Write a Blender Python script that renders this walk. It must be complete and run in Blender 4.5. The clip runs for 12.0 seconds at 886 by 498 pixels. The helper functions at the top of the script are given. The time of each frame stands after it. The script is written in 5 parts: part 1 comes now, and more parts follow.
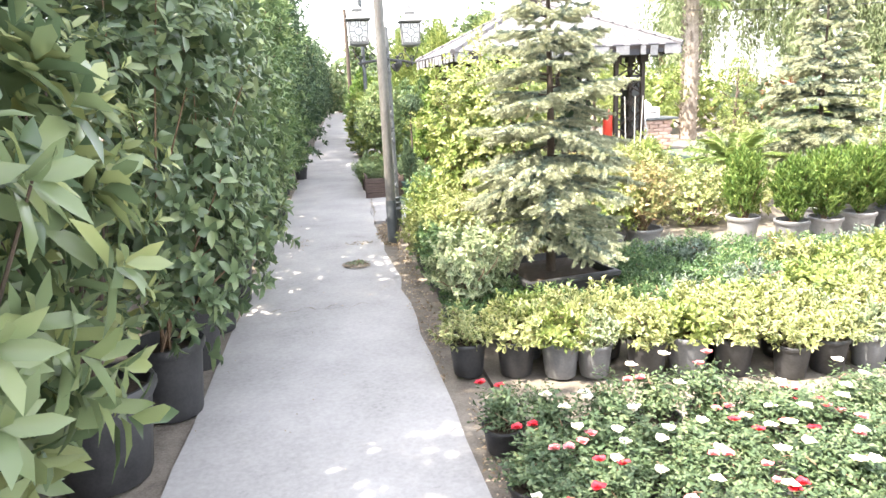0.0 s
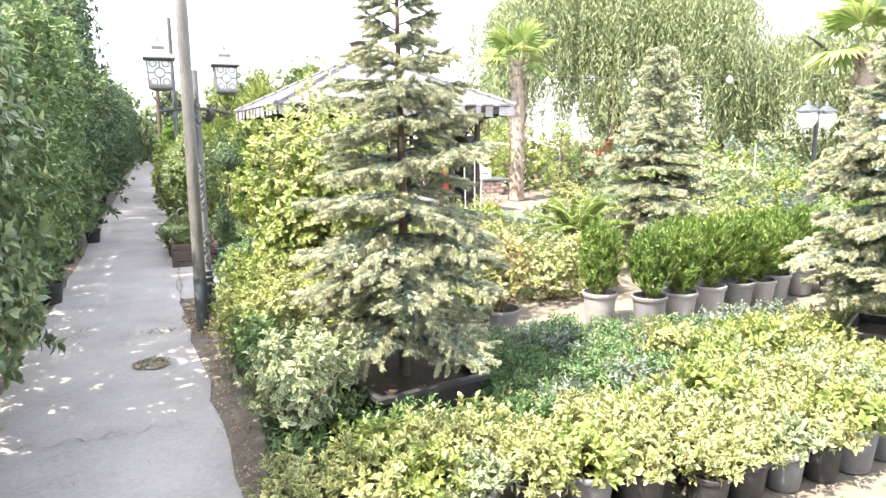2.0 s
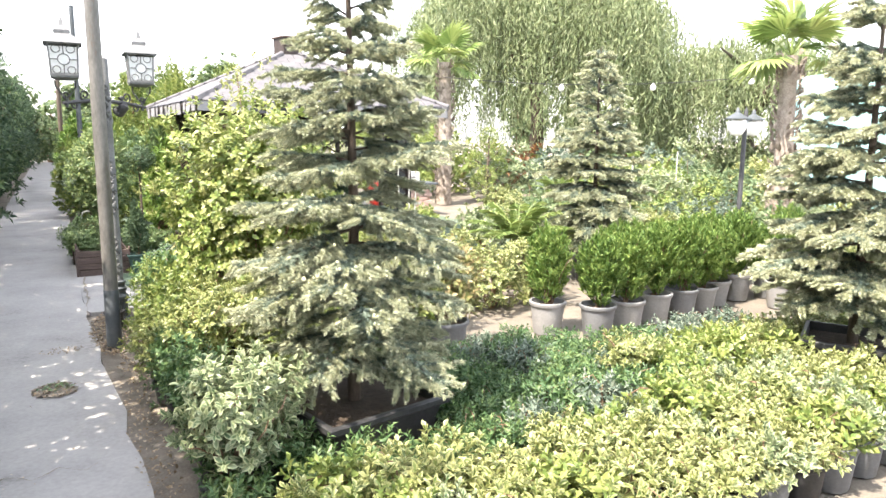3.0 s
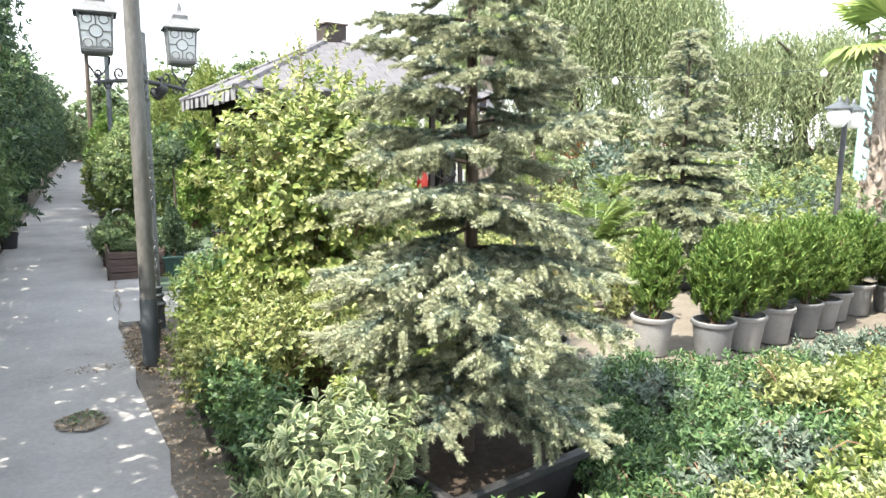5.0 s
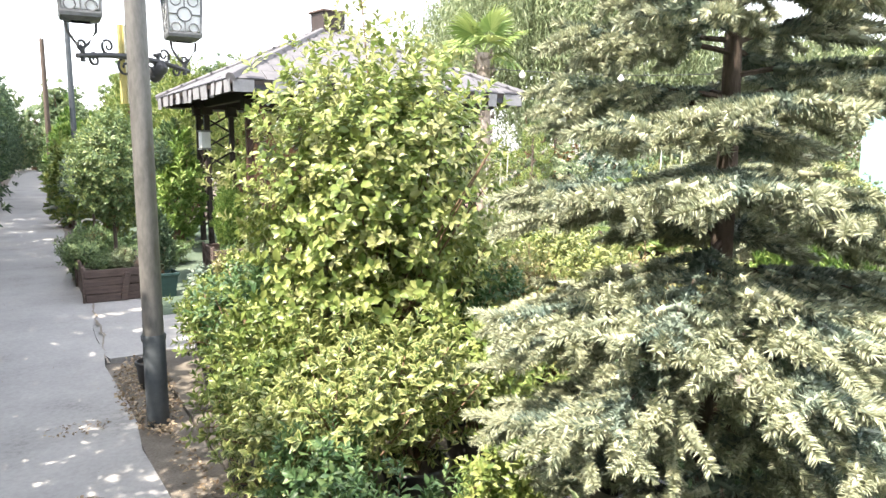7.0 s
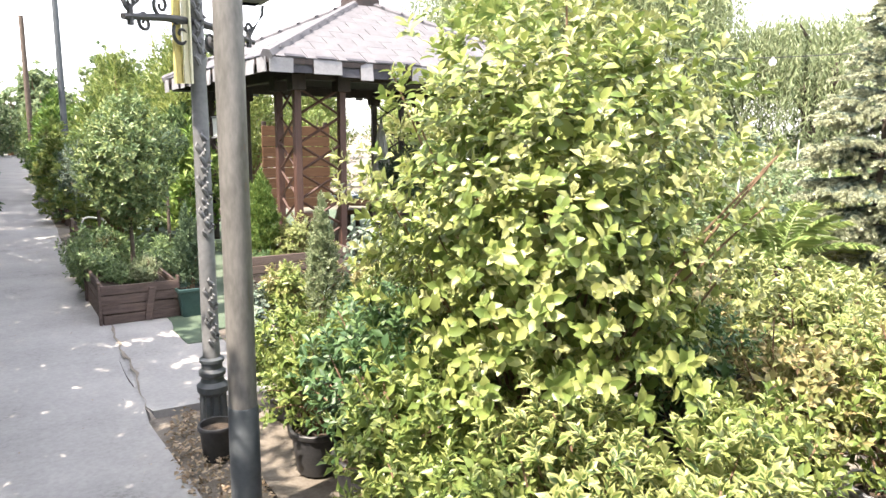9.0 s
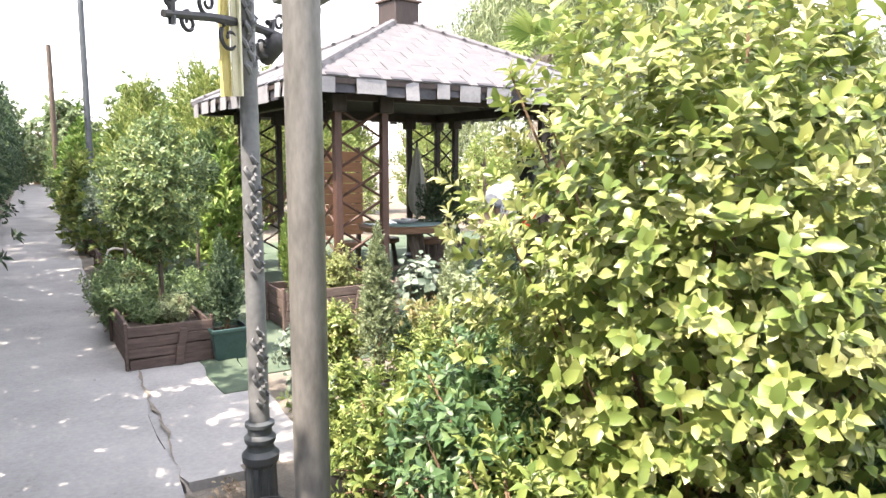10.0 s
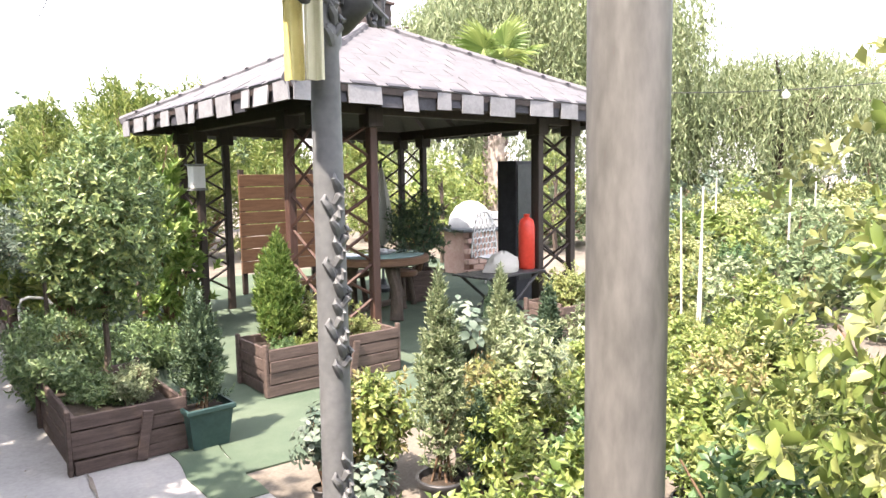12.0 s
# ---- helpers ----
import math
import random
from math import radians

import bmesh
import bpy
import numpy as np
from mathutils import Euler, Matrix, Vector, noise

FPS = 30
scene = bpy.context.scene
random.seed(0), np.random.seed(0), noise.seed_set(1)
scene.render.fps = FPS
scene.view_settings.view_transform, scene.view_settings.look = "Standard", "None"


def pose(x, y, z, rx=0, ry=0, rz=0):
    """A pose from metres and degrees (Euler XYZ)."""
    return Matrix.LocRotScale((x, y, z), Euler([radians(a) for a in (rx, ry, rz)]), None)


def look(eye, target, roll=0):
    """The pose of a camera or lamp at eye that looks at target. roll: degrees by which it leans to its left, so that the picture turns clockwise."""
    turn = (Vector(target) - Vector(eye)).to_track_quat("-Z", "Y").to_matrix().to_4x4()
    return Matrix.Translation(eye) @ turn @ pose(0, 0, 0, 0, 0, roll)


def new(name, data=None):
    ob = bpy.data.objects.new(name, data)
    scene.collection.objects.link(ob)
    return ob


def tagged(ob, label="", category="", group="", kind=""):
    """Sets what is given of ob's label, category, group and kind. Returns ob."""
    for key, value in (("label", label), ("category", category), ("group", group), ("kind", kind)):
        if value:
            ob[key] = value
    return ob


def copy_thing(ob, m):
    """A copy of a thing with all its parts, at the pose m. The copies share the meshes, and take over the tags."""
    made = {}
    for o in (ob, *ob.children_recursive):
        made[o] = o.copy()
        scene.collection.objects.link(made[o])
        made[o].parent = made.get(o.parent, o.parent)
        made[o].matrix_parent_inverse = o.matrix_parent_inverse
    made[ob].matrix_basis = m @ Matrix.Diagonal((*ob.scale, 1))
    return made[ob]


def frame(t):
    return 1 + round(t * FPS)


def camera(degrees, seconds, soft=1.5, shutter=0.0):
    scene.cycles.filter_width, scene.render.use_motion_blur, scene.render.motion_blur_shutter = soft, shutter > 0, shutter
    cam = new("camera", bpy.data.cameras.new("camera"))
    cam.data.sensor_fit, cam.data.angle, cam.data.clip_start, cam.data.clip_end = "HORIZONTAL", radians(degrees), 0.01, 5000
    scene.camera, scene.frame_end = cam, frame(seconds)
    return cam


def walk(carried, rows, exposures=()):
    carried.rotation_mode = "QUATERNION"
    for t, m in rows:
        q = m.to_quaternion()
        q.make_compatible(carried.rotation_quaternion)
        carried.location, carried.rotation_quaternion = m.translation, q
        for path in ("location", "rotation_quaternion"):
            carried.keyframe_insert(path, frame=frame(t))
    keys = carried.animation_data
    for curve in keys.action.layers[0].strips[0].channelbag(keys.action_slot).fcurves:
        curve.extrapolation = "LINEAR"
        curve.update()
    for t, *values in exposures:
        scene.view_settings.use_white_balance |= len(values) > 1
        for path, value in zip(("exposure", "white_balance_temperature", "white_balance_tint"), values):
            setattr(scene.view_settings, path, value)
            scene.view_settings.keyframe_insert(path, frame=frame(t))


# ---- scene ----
cam = camera(65.5, 12.0)
PATH = [
    (0, (0.257, 0.671, 1.698), (0.487, 2.602, 1.233), -2.7),
    (0.5, (0.313, 0.937, 1.729), (0.502, 2.908, 1.445), -2.1),
    (1, (0.34, 1.193, 1.722), (0.59, 3.162, 1.479), -1.6),
    (1.5, (0.345, 1.47, 1.734), (0.825, 3.391, 1.447), -1.1),
    (2, (0.403, 1.745, 1.73), (1.129, 3.58, 1.402), -0.5),
    (2.5, (0.39, 1.971, 1.717), (1.297, 3.721, 1.382), 0.2),
    (4.5, (0.318, 2.881, 1.618), (1.281, 4.609, 1.324), 0.6),
    (5, (0.342, 3.167, 1.574), (1.226, 4.934, 1.262), 0.6),
    (5.5, (0.34, 3.48, 1.558), (1.135, 5.289, 1.243), 0.6),
    (6, (0.29, 3.798, 1.521), (1.067, 5.616, 1.219), 0.5),
    (6.5, (0.233, 4.103, 1.447), (1.11, 5.879, 1.169), 0.3),
    (8.5, (0.01, 5.335, 1.529), (1.081, 6.985, 1.169), 0.9),
    (9, (-0.04, 5.709, 1.501), (0.983, 7.396, 1.17), 0.6),
    (9.5, (-0.036, 6.031, 1.477), (0.957, 7.741, 1.177), 0.5),
    (10, (-0.016, 6.36, 1.474), (0.966, 8.083, 1.216), 0.1),
    (10.5, (-0.059, 6.691, 1.464), (0.928, 8.416, 1.237), -0.2),
    (11, (-0.081, 6.987, 1.447), (0.954, 8.685, 1.236), -0.3),
    (11.5, (-0.093, 7.331, 1.48), (1.032, 8.972, 1.275), -0.2),
    (12, (-0.11, 7.65, 1.476), (1.08, 9.245, 1.278), -0.9),
]
EXPOSURES = [(0.0, 2.33, 6500, 14), (2.5, 1.97, 6500, 15), (2.9, 1.86, 6450, 14), (4.3, 1.55, 6200, 9), (5.5, 1.53, 6200, 9), (6.7, 1.7, 6300, 12), (8.3, 1.78, 6450, 15), (10.0, 1.85, 6500, 17), (12.0, 1.8, 6500, 19)]
walk(cam, [(t, look(eye, target, roll)) for t, eye, target, roll in PATH], EXPOSURES)

# ---- light ----
SUN = Vector((-0.50, -0.16, 0.85)).normalized()
world = bpy.data.worlds.new("sky")
scene.world = world
world.use_nodes = True
wn = world.node_tree.nodes
sky = wn.new("ShaderNodeTexSky")
sky.sky_type = "NISHITA"
sky.sun_disc = False
sky.sun_elevation = math.asin(SUN.z)
sky.sun_rotation = math.atan2(SUN.x, SUN.y)
sky.dust_density = 1.5
sky.air_density = 1.2
sky.ozone_density = 0.5
wn["Background"].inputs["Strength"].default_value = 0.15
haze = wn.new("ShaderNodeHueSaturation")  # a hazy, whitish summer sky
haze.inputs["Saturation"].default_value = 0.28
haze.inputs["Value"].default_value = 1.5
world.node_tree.links.new(sky.outputs[0], haze.inputs["Color"])
world.node_tree.links.new(haze.outputs[0], wn["Background"].inputs["Color"])
sun_data = bpy.data.lights.new("sun", "SUN")
sun_data.energy = 4.8
sun_data.angle = radians(0.6)
sun_data.color = (1.0, 0.90, 0.74)
sun_lamp = new("sun", sun_data)
sun_lamp.matrix_world = look(SUN * 30, (0, 0, 0))


# ---- materials ----
def material(name):
    m = bpy.data.materials.new(name)
    m.use_nodes = True
    nt = m.node_tree
    return m, nt.nodes, nt.links, nt.nodes["Principled BSDF"]


def ramp(nodes, stops):
    r = nodes.new("ShaderNodeValToRGB")
    el = r.color_ramp.elements
    while len(el) < len(stops):
        el.new(0.5)
    for e, (p, c) in zip(el, stops):
        e.position, e.color = p, (*c, 1)
    return r


def coloured(name, dark, light, scale=6.0, rough=0.8, bump=0.3, fine=60.0, metal=0.0, stretch=(1, 1, 1), spots=None):
    """A plain surface with two scales of noise in its colour, and a fine relief."""
    m, nodes, links, bsdf = material(name)
    co = nodes.new("ShaderNodeTexCoord")
    mp = nodes.new("ShaderNodeMapping")
    mp.inputs["Scale"].default_value = stretch
    links.new(co.outputs["Object"], mp.inputs["Vector"])
    info = nodes.new("ShaderNodeObjectInfo")
    add = nodes.new("ShaderNodeVectorMath")
    add.operation = "ADD"
    mul = nodes.new("ShaderNodeVectorMath")
    mul.operation = "SCALE"
    mul.inputs[0].default_value = (7.3, 3.1, 5.7)
    links.new(info.outputs["Random"], mul.inputs["Scale"])
    links.new(mp.outputs[0], add.inputs[0])
    links.new(mul.outputs[0], add.inputs[1])
    a = nodes.new("ShaderNodeTexNoise")
    a.inputs["Scale"].default_value = scale
    a.inputs["Detail"].default_value = 6
    a.inputs["Roughness"].default_value = 0.65
    b = nodes.new("ShaderNodeTexNoise")
    b.inputs["Scale"].default_value = fine
    b.inputs["Detail"].default_value = 4
    links.new(add.outputs[0], a.inputs["Vector"])
    links.new(add.outputs[0], b.inputs["Vector"])
    mix = nodes.new("ShaderNodeMath")
    mix.operation = "MULTIPLY_ADD"
    mix.inputs[1].default_value = 0.35
    links.new(b.outputs["Fac"], mix.inputs[0])
    sc = nodes.new("ShaderNodeMath")
    sc.operation = "MULTIPLY"
    sc.inputs[1].default_value = 0.65
    links.new(a.outputs["Fac"], sc.inputs[0])
    links.new(sc.outputs[0], mix.inputs[2])
    r = ramp(nodes, [(0.33, dark), (0.67, light)] if not spots else [(0.30, spots), (0.40, dark), (0.67, light)])
    links.new(mix.outputs[0], r.inputs[0])
    links.new(r.outputs[0], bsdf.inputs["Base Color"])
    bsdf.inputs["Roughness"].default_value = rough
    bsdf.inputs["Metallic"].default_value = metal
    bp = nodes.new("ShaderNodeBump")
    bp.inputs["Strength"].default_value = bump
    bp.inputs["Distance"].default_value = 0.01
    links.new(mix.outputs[0], bp.inputs["Height"])
    links.new(bp.outputs[0], bsdf.inputs["Normal"])
    return m


def leafy(name, dark, mid, light, rough=0.45, through_light=0.3, rim=None):
    """Leaves: the colour differs from leaf to leaf and plant to plant; a rim colour comes in from the blade's edge."""
    m, nodes, links, bsdf = material(name)
    geo = nodes.new("ShaderNodeNewGeometry")
    info = nodes.new("ShaderNodeObjectInfo")
    mixv = nodes.new("ShaderNodeMath")
    mixv.operation = "MULTIPLY_ADD"
    mixv.inputs[1].default_value = 0.8
    links.new(geo.outputs["Random Per Island"], mixv.inputs[0])
    s = nodes.new("ShaderNodeMath")
    s.operation = "MULTIPLY"
    s.inputs[1].default_value = 0.2
    links.new(info.outputs["Random"], s.inputs[0])
    links.new(s.outputs[0], mixv.inputs[2])
    r = ramp(nodes, [(0.1, dark), (0.55, mid), (0.95, light)])
    links.new(mixv.outputs[0], r.inputs[0])
    colour = r.outputs[0]
    if rim:
        at = nodes.new("ShaderNodeAttribute")
        at.attribute_name = "edge"
        co = nodes.new("ShaderNodeTexCoord")
        nz = nodes.new("ShaderNodeTexNoise")
        nz.inputs["Scale"].default_value = 90
        links.new(co.outputs["Object"], nz.inputs["Vector"])
        sm = nodes.new("ShaderNodeMath")
        sm.operation = "MULTIPLY_ADD"
        sm.inputs[1].default_value = 0.7
        sm.inputs[2].default_value = -0.35
        links.new(nz.outputs["Fac"], sm.inputs[0])
        sm2 = nodes.new("ShaderNodeMath")
        sm2.operation = "ADD"
        links.new(sm.outputs[0], sm2.inputs[0])
        links.new(at.outputs["Fac"], sm2.inputs[1])
        rr = ramp(nodes, [(0.42, (0, 0, 0)), (0.58, (1, 1, 1))])
        links.new(sm2.outputs[0], rr.inputs[0])
        mx = nodes.new("ShaderNodeMixRGB")
        links.new(rr.outputs[0], mx.inputs[0])
        links.new(colour, mx.inputs[1])
        mx.inputs[2].default_value = (*rim, 1)
        colour = mx.outputs[0]
    links.new(colour, bsdf.inputs["Base Color"])
    bsdf.inputs["Roughness"].default_value = rough
    tr = nodes.new("ShaderNodeBsdfTranslucent")
    links.new(colour, tr.inputs["Color"])
    ms = nodes.new("ShaderNodeMixShader")
    ms.inputs[0].default_value = through_light
    links.new(bsdf.outputs[0], ms.inputs[1])
    links.new(tr.outputs[0], ms.inputs[2])
    links.new(ms.outputs[0], nodes["Material Output"].inputs["Surface"])
    return m


CONCRETE = coloured("concrete", (0.305, 0.297, 0.288), (0.42, 0.408, 0.394), 1.6, 0.9, 0.25, 45, spots=(0.20, 0.193, 0.183))
SOIL = coloured("soil", (0.15, 0.125, 0.10), (0.33, 0.29, 0.245), 5, 0.95, 0.8, 80)
EARTH = coloured("packed_earth", (0.10, 0.085, 0.068), (0.22, 0.195, 0.16), 2.2, 0.95, 0.5, 60)
DIRT = coloured("dark_litter", (0.095, 0.08, 0.065), (0.26, 0.23, 0.19), 6, 0.95, 0.9, 90)
PEAT = coloured("peat", (0.025, 0.018, 0.012), (0.07, 0.05, 0.035), 30, 0.95, 0.9, 120)
TURF = coloured("turf_carpet", (0.045, 0.08, 0.05), (0.115, 0.145, 0.10), 1.4, 0.95, 0.6, 160)
POT_BLACK = coloured("black_plastic", (0.018, 0.019, 0.021), (0.05, 0.05, 0.052), 9, 0.5, 0.1, 70)
POT_GREY = coloured("grey_plastic", (0.11, 0.115, 0.12), (0.19, 0.195, 0.205), 7, 0.6, 0.1, 70)
POT_WHITE = coloured("chalky_plastic", (0.20, 0.20, 0.20), (0.31, 0.305, 0.30), 7, 0.7, 0.1, 60)
POT_GREEN = coloured("dark_green_plastic", (0.02, 0.05, 0.048), (0.04, 0.085, 0.08), 6, 0.5, 0.1, 50)
WOOD = coloured("weathered_wood", (0.05, 0.034, 0.029), (0.15, 0.107, 0.092), 5, 0.8, 0.5, 60, stretch=(1, 9, 9))
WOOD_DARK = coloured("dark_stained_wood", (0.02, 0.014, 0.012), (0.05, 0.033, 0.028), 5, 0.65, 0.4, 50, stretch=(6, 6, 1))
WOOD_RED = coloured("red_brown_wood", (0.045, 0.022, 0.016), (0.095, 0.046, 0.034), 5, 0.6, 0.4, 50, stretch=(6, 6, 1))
WOOD_BOARD = coloured("brown_boards", (0.11, 0.055, 0.03), (0.20, 0.11, 0.06), 4, 0.6, 0.3, 50, stretch=(1, 8, 8))
SHINGLE = coloured("pale_shingle", (0.082, 0.08, 0.087), (0.135, 0.131, 0.139), 5, 0.85, 0.5, 90)
TAB_PALE = coloured("pale_tab", (0.16, 0.16, 0.17), (0.26, 0.26, 0.27), 8, 0.8, 0.2, 60)
TAB_SHADE_DARK = coloured("dark_tab", (0.02, 0.02, 0.026), (0.05, 0.05, 0.06), 8, 0.7, 0.2, 60)
STEEL = coloured("grey_painted_steel", (0.095, 0.092, 0.087), (0.185, 0.178, 0.168), 4, 0.5, 0.12, 30, stretch=(2.5, 2.5, .8), spots=(0.15, 0.085, 0.05))
STEEL_DARK = coloured("dark_painted_steel", (0.045, 0.055, 0.062), (0.09, 0.10, 0.11), 6, 0.5, 0.15, 40)
IRON = coloured("black_cast_iron", (0.02, 0.021, 0.023), (0.055, 0.055, 0.058), 10, 0.5, 0.3, 60)
SILVER = coloured("silver_paint", (0.10, 0.103, 0.107), (0.165, 0.17, 0.175), 5, 0.55, 0.15, 40)
LANTERN = coloured("lantern_grey", (0.10, 0.105, 0.11), (0.19, 0.195, 0.20), 10, 0.5, 0.2, 60)
BARK = coloured("bark", (0.05, 0.037, 0.029), (0.13, 0.10, 0.078), 14, 0.9, 0.8, 70, stretch=(2, 2, 0.5))
BARK_PALE = coloured("pale_palm_bark", (0.17, 0.13, 0.10), (0.40, 0.35, 0.30), 12, 0.9, 0.9, 60)
TWIG = coloured("twig_bark", (0.12, 0.075, 0.045), (0.26, 0.17, 0.11), 20, 0.85, 0.3, 80)
YELLOW = coloured("yellow_sheet", (0.50, 0.42, 0.14), (0.62, 0.54, 0.22), 6, 0.6, 0.1, 40)
CREAM = coloured("cream_sheet", (0.55, 0.53, 0.36), (0.66, 0.63, 0.46), 6, 0.6, 0.1, 40)
RED = coloured("red_plastic", (0.50, 0.035, 0.02), (0.66, 0.06, 0.035), 6, 0.4, 0.1, 40)
WHITE = coloured("white_plastic", (0.50, 0.50, 0.50), (0.64, 0.64, 0.64), 6, 0.5, 0.1, 40)
TILE_PINK = coloured("pink_brick_tile", (0.42, 0.26, 0.21), (0.58, 0.42, 0.36), 9, 0.8, 0.3, 60)
FABRIC = coloured("pale_fabric", (0.38, 0.37, 0.34), (0.50, 0.49, 0.45), 8, 0.9, 0.3, 90)
GLASS_TOP = coloured("sea_green_glass", (0.20, 0.30, 0.29), (0.30, 0.40, 0.39), 5, 0.12, 0.02, 30)
NET = coloured("teal_net", (0.20, 0.38, 0.40), (0.28, 0.46, 0.47), 1.2, 0.8, 0.3, 40)
PETAL_RED = coloured("red_petal", (0.50, 0.012, 0.03), (0.62, 0.04, 0.06), 40, 0.6, 0.2, 120)
PETAL_PINK = coloured("pink_petal", (0.62, 0.16, 0.20), (0.76, 0.34, 0.34), 40, 0.6, 0.2, 120)
PETAL_WHITE = coloured("cream_petal", (0.74, 0.70, 0.56), (0.82, 0.80, 0.70), 40, 0.6, 0.2, 120)
GLOBE = coloured("opal_glass", (0.78, 0.78, 0.76), (0.84, 0.84, 0.82), 6, 0.25, 0.02, 30)
BULB = coloured("white_bulb", (0.78, 0.78, 0.76), (0.84, 0.84, 0.82), 6, 0.25, 0.02, 30)

L_MAGNOLIA = leafy("magnolia_leaf", (0.085, 0.13, 0.07), (0.18, 0.235, 0.12), (0.40, 0.43, 0.17), 0.26, 0.35)
L_LAUREL = leafy("laurel_leaf", (0.08, 0.125, 0.068), (0.145, 0.205, 0.105), (0.28, 0.34, 0.16), 0.3, 0.25)
L_HEDGE = leafy("hedge_leaf", (0.075, 0.135, 0.06), (0.15, 0.225, 0.095), (0.27, 0.35, 0.15), 0.38, 0.25)
L_DARK = leafy("dark_conifer", (0.045, 0.085, 0.05), (0.08, 0.13, 0.07), (0.14, 0.2, 0.1), 0.6, 0.15)
L_GOLD = leafy("golden_euonymus", (0.085, 0.135, 0.04), (0.18, 0.23, 0.075), (0.33, 0.35, 0.14), 0.4, 0.3, rim=(0.42, 0.43, 0.20))
L_OCHRE = leafy("golden_shrub_leaf", (0.06, 0.11, 0.03), (0.13, 0.185, 0.05), (0.28, 0.31, 0.10), 0.4, 0.3, rim=(0.34, 0.36, 0.14))
L_LIME = leafy("lime_leaf", (0.10, 0.16, 0.04), (0.215, 0.275, 0.075), (0.38, 0.41, 0.14), 0.4, 0.3)
L_CREAM = leafy("cream_edged_leaf", (0.09, 0.15, 0.07), (0.17, 0.23, 0.11), (0.3, 0.34, 0.19), 0.4, 0.3, rim=(0.36, 0.40, 0.24))
L_AZALEA = leafy("azalea_leaf", (0.055, 0.115, 0.045), (0.1, 0.18, 0.07), (0.19, 0.27, 0.1), 0.45, 0.3)
L_ROSE = leafy("rose_leaf", (0.06, 0.105, 0.05), (0.105, 0.16, 0.075), (0.19, 0.24, 0.12), 0.5, 0.3)
L_SPRUCE = leafy("spruce_needles", (0.10, 0.145, 0.115), (0.19, 0.24, 0.185), (0.30, 0.34, 0.26), 0.5, 0.12)
L_SPRUCE_TIP = leafy("spruce_new_growth", (0.24, 0.275, 0.19), (0.43, 0.45, 0.30), (0.60, 0.59, 0.41), 0.5, 0.15)
L_THUJA = leafy("thuja_scales", (0.07, 0.14, 0.03), (0.16, 0.26, 0.055), (0.31, 0.39, 0.11), 0.6, 0.2)
L_WILLOW = leafy("willow_leaf", (0.14, 0.19, 0.09), (0.24, 0.29, 0.14), (0.38, 0.42, 0.24), 0.5, 0.35)
L_PALM = leafy("palm_leaf", (0.12, 0.19, 0.05), (0.22, 0.30, 0.09), (0.36, 0.42, 0.15), 0.45, 0.3)
L_SILVER = leafy("silvery_leaf", (0.07, 0.11, 0.08), (0.14, 0.19, 0.14), (0.27, 0.31, 0.24), 0.55, 0.25)
L_COPPER = leafy("copper_leaf", (0.10, 0.045, 0.02), (0.20, 0.09, 0.035), (0.30, 0.17, 0.06), 0.5, 0.25)
L_ORANGE = leafy("bronze_tipped_leaf", (0.13, 0.16, 0.06), (0.26, 0.26, 0.1), (0.42, 0.33, 0.17), 0.45, 0.3)
L_FAR = leafy("far_leaf", (0.09, 0.14, 0.07), (0.15, 0.21, 0.1), (0.26, 0.31, 0.15), 0.6, 0.3)
L_BAY = leafy("bay_leaf", (0.10, 0.16, 0.07), (0.15, 0.22, 0.09), (0.34, 0.39, 0.15), 0.4, 0.25)
L_PALE = leafy("pale_green_leaf", (0.17, 0.21, 0.07), (0.31, 0.33, 0.13), (0.48, 0.48, 0.24), 0.35, 0.3)
L_DRY = leafy("dry_leaf", (0.16, 0.11, 0.065), (0.36, 0.275, 0.18), (0.56, 0.47, 0.35), 0.8, 0.1)


